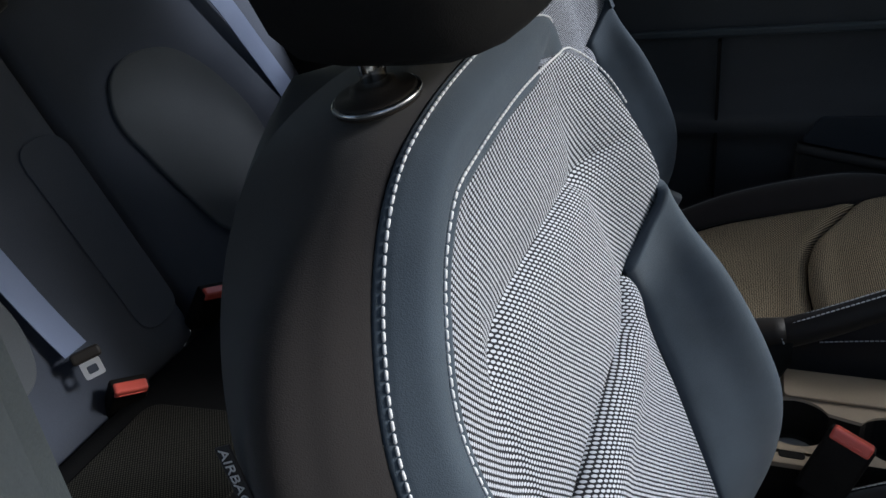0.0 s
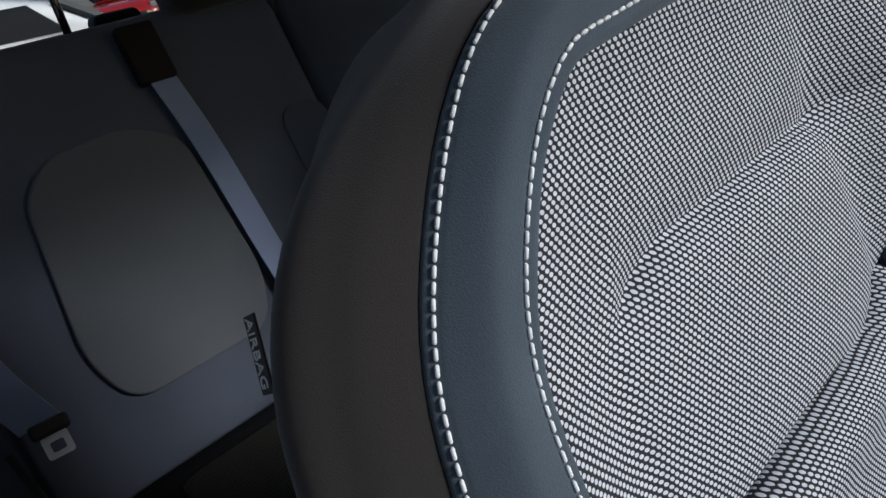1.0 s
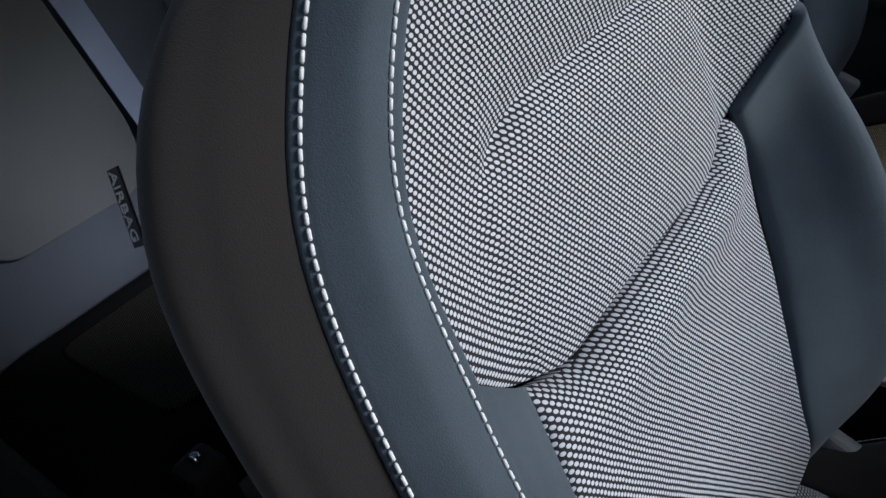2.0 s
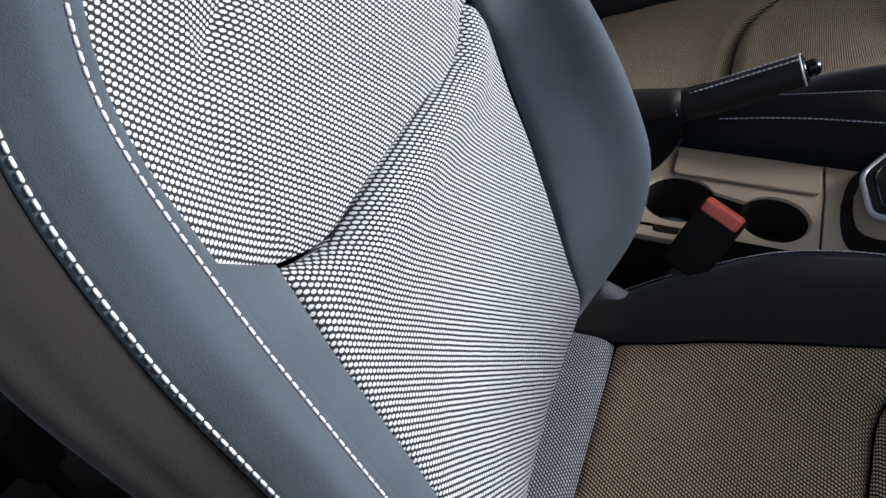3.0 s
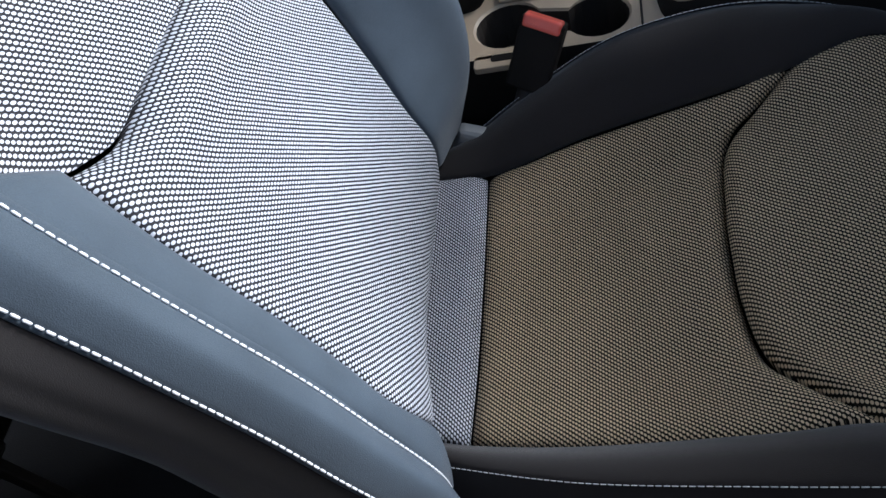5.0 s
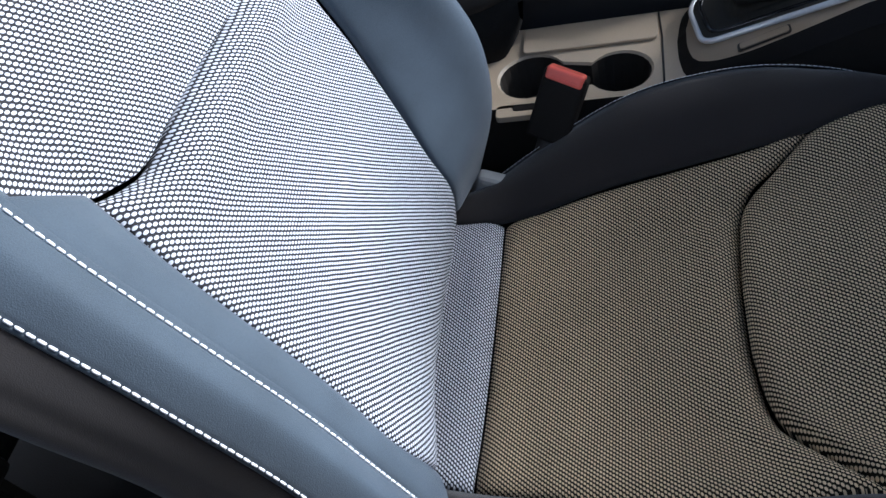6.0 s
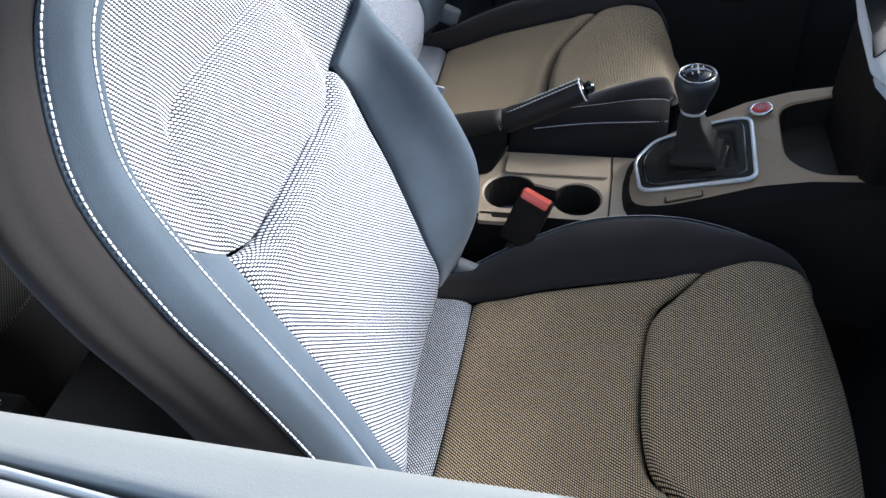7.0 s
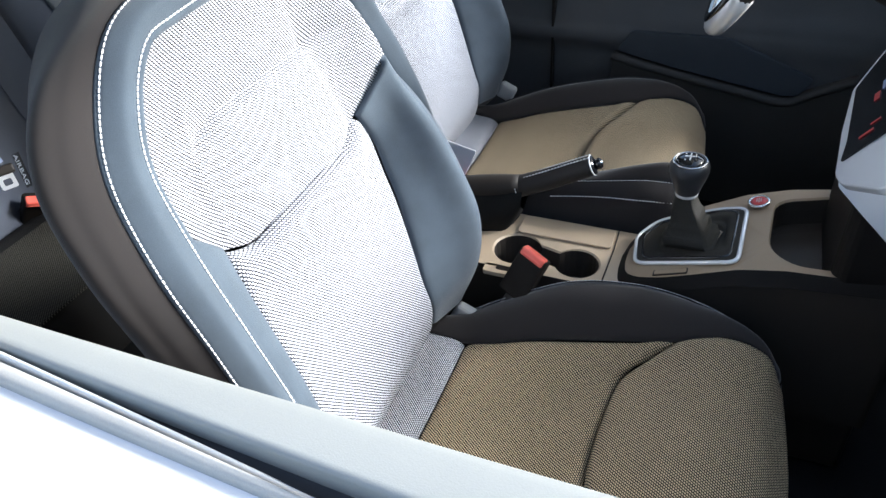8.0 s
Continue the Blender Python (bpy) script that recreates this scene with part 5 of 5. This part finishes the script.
wall("wall_rear", [(-1.62, -0.66, 0.30), (-1.62, 0.73, 0.30), (-1.62, 0.73, 1.09), (-1.62, -0.66, 1.09)], (-0.05, 0, 0), PLASTIC_SOFT, "dark inside of the tailgate", category="tailgate")
wall("wall_front", [(1.13, -0.72, 0.27), (1.13, 0.79, 0.27), (1.13, 0.79, 0.99), (1.13, -0.72, 0.99)], (0.04, 0, 0), CARPET, "black carpeted bulkhead", category="wall")
for nm, y0, d in (("right", -0.72, -0.04), ("left", 0.79, 0.04)):
    wall("side_" + nm, [(-1.62, y0, 0.28), (-1.06, y0, 0.28), (-1.06, y0, 1.03), (-1.62, y0, 1.03)], (0, d, 0), PAINT, "white rear wing", category="car body")
    wall("shoulder_" + nm, [(-1.62, y0, 1.03), (-1.06, y0, 1.03), (-1.06, y0 * 0.90, 1.42), (-1.40, y0 * 0.90, 1.42)], (0, d, 0), PAINT, "white rear quarter", category="car body")


def ribbon(name, pts, width, side, material, parent, label=""):
    """A flat woven strap with thickness."""
    p = spline(pts, 30)
    s = V(*side) / np.linalg.norm(side) * width / 2
    t = np.gradient(p, axis=0)
    n = np.cross(t, s)
    n = n / np.linalg.norm(n, axis=1, keepdims=True) * 0.0012
    P = np.stack([p - s - n, p + s - n, p + s + n, p - s + n, p - s - n], 1)
    ob = sheet(name, P, material, parent, label)
    ob.data.polygons.foreach_set("use_smooth", [False] * len(ob.data.polygons))
    return ob


def tongue(m, parent):
    """The metal tongue of a belt with its plastic grip."""
    o = [m @ Vector(p) for p in rounded([(-0.017, 0, 0), (0.017, 0, 0), (0.017, 0, -0.032), (-0.017, 0, -0.032)], 0.005, 4)]
    i = [m @ Vector(p) for p in rounded([(-0.0085, 0, -0.010), (0.0085, 0, -0.010), (0.0085, 0, -0.024), (-0.0085, 0, -0.024)], 0.003, 4)]
    bm = bmesh.new()
    a, b = [bm.verts.new(p) for p in o], [bm.verts.new(p) for p in i]
    k = len(a)
    for j in range(k):
        bm.faces.new((a[j], a[(j + 1) % k], b[(j + 1) % k], b[j]))
    bmesh.ops.solidify(bm, geom=bm.faces[:], thickness=0.0025)
    part("tongue", bm, PALE_STEEL, parent, "bright steel tongue with square hole")
    block("grip", (-0.025, -0.007, -0.001), (0.025, 0.007, 0.020), PLASTIC, parent, "black plastic grip", bevel=0.005, m=m, seg=2)


def belt(name, pts, width, side, label, tip=None):
    root = empty(name, pts[0], label=label, category="seat belt", group="seat belts")
    o = V(*pts[0])
    ribbon("webbing", [tuple(V(*p) - o) for p in pts], width, side, WEB, root, "woven webbing")
    if tip is not None:
        tongue(Matrix.Translation(-Vector(o)) @ tip @ Matrix.Scale(0.85, 4), root)
    return root


belt("seat_belt", [(-1.012, -0.222, 1.085), (-1.000, -0.216, 1.055), (-0.962, -0.204, 0.960), (-0.900, -0.192, 0.790), (-0.864, -0.187, 0.715)], 0.041, (0, 1, 0), "blue-grey centre belt hanging down the backrest", pose(-0.842, -0.190, 0.703, -27, 0, 62))
belt("seat_belt", [(-1.0, -0.66, 1.25), (-0.93, -0.645, 1.05), (-0.83, -0.610, 0.86), (-0.79, -0.585, 0.78)], 0.047, (0.3, 1, 0.2), "blue-grey outer belt hanging beside the bench", pose(-0.772, -0.580, 0.772, -27, 0, 83))
belt("seat_belt", [(-1.09, 0.43, 1.20), (-1.00, 0.48, 1.10), (-0.955, 0.53, 0.95), (-0.91, 0.59, 0.76)], 0.047, (0.2, 1, 0.1), "blue-grey belt of the further rear place", pose(-0.895, 0.595, 0.745, -20, 0, 60))
guide = empty("belt_guide", (-1.012, -0.224, 1.09), label="black plastic belt guide sunk in the backrest", category="belt guide")
block("bezel", (-0.014, -0.029, -0.022), (0.008, 0.029, 0.066), MATT_BLACK, guide, bevel=0.005, m=pose(0, 0, 0, 0, -20, 0))
for x, y, z, rz in ((-0.815, -0.165, 0.640, 60), (-0.80, 0.045, 0.675, 70)):
    buckle("belt_buckle", pose(x, y, z, 30, 20, rz), "black rear buckle with red button on the bench")
front_belt = empty("belt_anchor", (-0.40, -0.525, 0.34), label="dark belt anchor with steel clip by the sill", category="belt anchor")
block("housing", (-0.02, -0.02, 0.26), (0.02, 0.02, 0.35), PLASTIC, front_belt, bevel=0.008)
block("stem", (-0.012, -0.006, -0.06), (0.012, 0.006, 0.27), PLASTIC, front_belt, bevel=0.003)
lathe("clip", [(0.005, 0.0), (0.006, 0.003), (0.005, 0.008), (0.002, 0.009)], ZINC, front_belt, "steel clip", m=pose(0, 0, 0.35))

# ---------------------------------------------------------------- outside
tagged(block("ground", (-60, -60, -0.2), (60, 60, 0.0), CONCRETE, None, "pale concrete yard", bevel=0), kind="structure", category="ground")

tagged(slab("far_wall", [(-32, -30, 0), (-32, 80, 0), (-32, 80, 6.5), (-32, -30, 6.5)], (-0.4, 0, 0), WALL, None, "pale yellowish rendered wall across the yard", bevel=0.01), kind="structure", category="wall")

tagged(slab("grey_wall", [(-31.4, -30, 0), (-31.4, 13.2, 0), (-31.4, 13.2, 5.6), (-31.4, -30, 5.6)], (-0.3, 0, 0), GREY_WALL, None, "dull grey wall beside the pale one", bevel=0.01), kind="structure", category="wall")
motor = empty("wiper_motor", (-1.50, -0.06, 1.07), label="black plastic wiper motor cover under the rear window", category="cover")
cushion("cover", (-0.03, -0.050, -0.01), (0.03, 0.050, 0.100), MATT_BLACK, motor, cuts=7)


def parked_car(place, turn, paint, label, size=1.0, glass_bars=False):
    """A parked hatchback: its nose points along x in its own frame."""
    root = empty("parked_car", place, label=label, category="car", group="parked cars")
    m = pose(0, 0, 0, 0, 0, turn) @ Matrix.Scale(size, 4)

    def loft(name, rings, material, lab=""):
        R = np.array(rings)
        P = np.array([[tuple(m @ Vector(q)) for q in row] for row in R])
        return sheet(name, P, material, root, lab)

    def outline(x, half, z0, z1, n=25):
        w = np.linspace(0, 2 * math.pi, n)
        c, s = np.cos(w), np.sin(w)
        k = (abs(c) ** 5 + abs(s) ** 5) ** -0.2
        return np.c_[np.full(n, x), half * c * k, (z0 + z1) / 2 + (z1 - z0) / 2 * s * k]

    body = [(-1.98, 0.60, 0.45, 0.70), (-1.94, 0.80, 0.28, 0.98), (-1.5, 0.87, 0.22, 1.02), (0.0, 0.88, 0.20, 0.98), (0.8, 0.88, 0.20, 0.95), (1.5, 0.86, 0.22, 0.86), (1.93, 0.78, 0.25, 0.74), (2.02, 0.55, 0.38, 0.60)]
    loft("body", [outline(*b) for b in body], paint, "glossy painted body")
    cabin = [(-1.85, 0.58, 0.90, 1.02), (-1.55, 0.66, 0.85, 1.36), (-0.9, 0.68, 0.85, 1.48), (0.0, 0.68, 0.85, 1.47), (0.45, 0.64, 0.85, 1.34), (1.05, 0.60, 0.80, 0.95)]
    loft("cabin", [outline(*b) for b in cabin], paint, "painted roof and pillars")
    for a, b, nm in (((0.52, 1.30, 0.56), (1.02, 0.96, 0.62), "windscreen"), ((-1.62, 1.32, 0.54), (-1.90, 1.02, 0.56), "rear_window")):
        d = 0.035 if nm == "windscreen" else -0.035
        slab(nm, [m @ Vector(q) for q in ((a[0], -a[2], a[1]), (a[0], a[2], a[1]), (b[0], b[2], b[1]), (b[0], -b[2], b[1]))], m.to_3x3() @ Vector((d, 0, 0.035)), GLOSS_BLACK, root, "dark glass", bevel=0.01)
    # two thin white slabs on the windscreen that together form an L
    if glass_bars:
        for y0, y1, t0, t1 in ((0.0, 0.12, 0.02, 0.95), (-0.34, 0.0, 0.72, 0.95)):
            slab("glass_bar", [m @ Vector((0.56 + 0.50 * t + 0.012, y, 1.335 - 0.34 * t + 0.012)) for y, t in ((y0, t0), (y1, t0), (y1, t1), (y0, t1))], m.to_3x3() @ Vector((0.012, 0, 0.018)), PAINT, root, "white bar on the glass", bevel=0.002)
    for s in (-1, 1):
        slab("side_window", [m @ Vector(q) for q in ((-1.3, s * 0.64, 1.02), (0.62, s * 0.64, 1.0), (0.30, s * 0.655, 1.34), (-1.1, s * 0.655, 1.38))], m.to_3x3() @ Vector((0, s * 0.045, 0)), GLOSS_BLACK, root, "dark side glass", bevel=0.01)
        block("headlight", (1.80, s * 0.66 - 0.13, 0.62), (1.985, s * 0.66 + 0.13, 0.75), TRIM_LIGHT, root, "clear headlight", bevel=0.03, m=m)
        block("tail_light", (-1.985, s * 0.70 - 0.10, 0.72), (-1.85, s * 0.70 + 0.10, 0.95), BUTTON_RED, root, "red tail light", bevel=0.02, m=m)
        for x in (-1.25, 1.25):
            wheel_m = m @ pose(x, s * 0.80, 0.31, 90, 0, 0)
            tyre = lathe("tyre", [(0.20, -0.10), (0.29, -0.10), (0.31, -0.07), (0.31, 0.07), (0.29, 0.10), (0.20, 0.10)], RUBBER, root, "black tyre", m=wheel_m, sides=28)
            lathe("rim", [(0.19, -0.104), (0.195, 0.0), (0.19, 0.104), (0.05, 0.09)], SATIN, tyre, "silver rim", m=wheel_m, sides=20)
    block("bumper", (1.88, -0.70, 0.34), (2.035, 0.70, 0.48), PLASTIC_GREY, root, "grey bumper strip", bevel=0.03, m=m)
    block("grille", (1.94, -0.42, 0.52), (2.04, 0.42, 0.60), PLASTIC, root, "black grille", bevel=0.01, m=m)
    block("number_plate", (2.03, -0.26, 0.36), (2.05, 0.26, 0.47), WHITE_BAR, root, "white plate with dark bars", bevel=0.003, m=m)
    return root


parked_car((-23.5, 9.1, 0.0), -24, RED_PAINT, "tall parked red hatchback with white bars on its windscreen", 1.3, glass_bars=True)
parked_car((-9.6, 2.0, 0.0), 65, PAINT, "parked white hatchback behind the car")
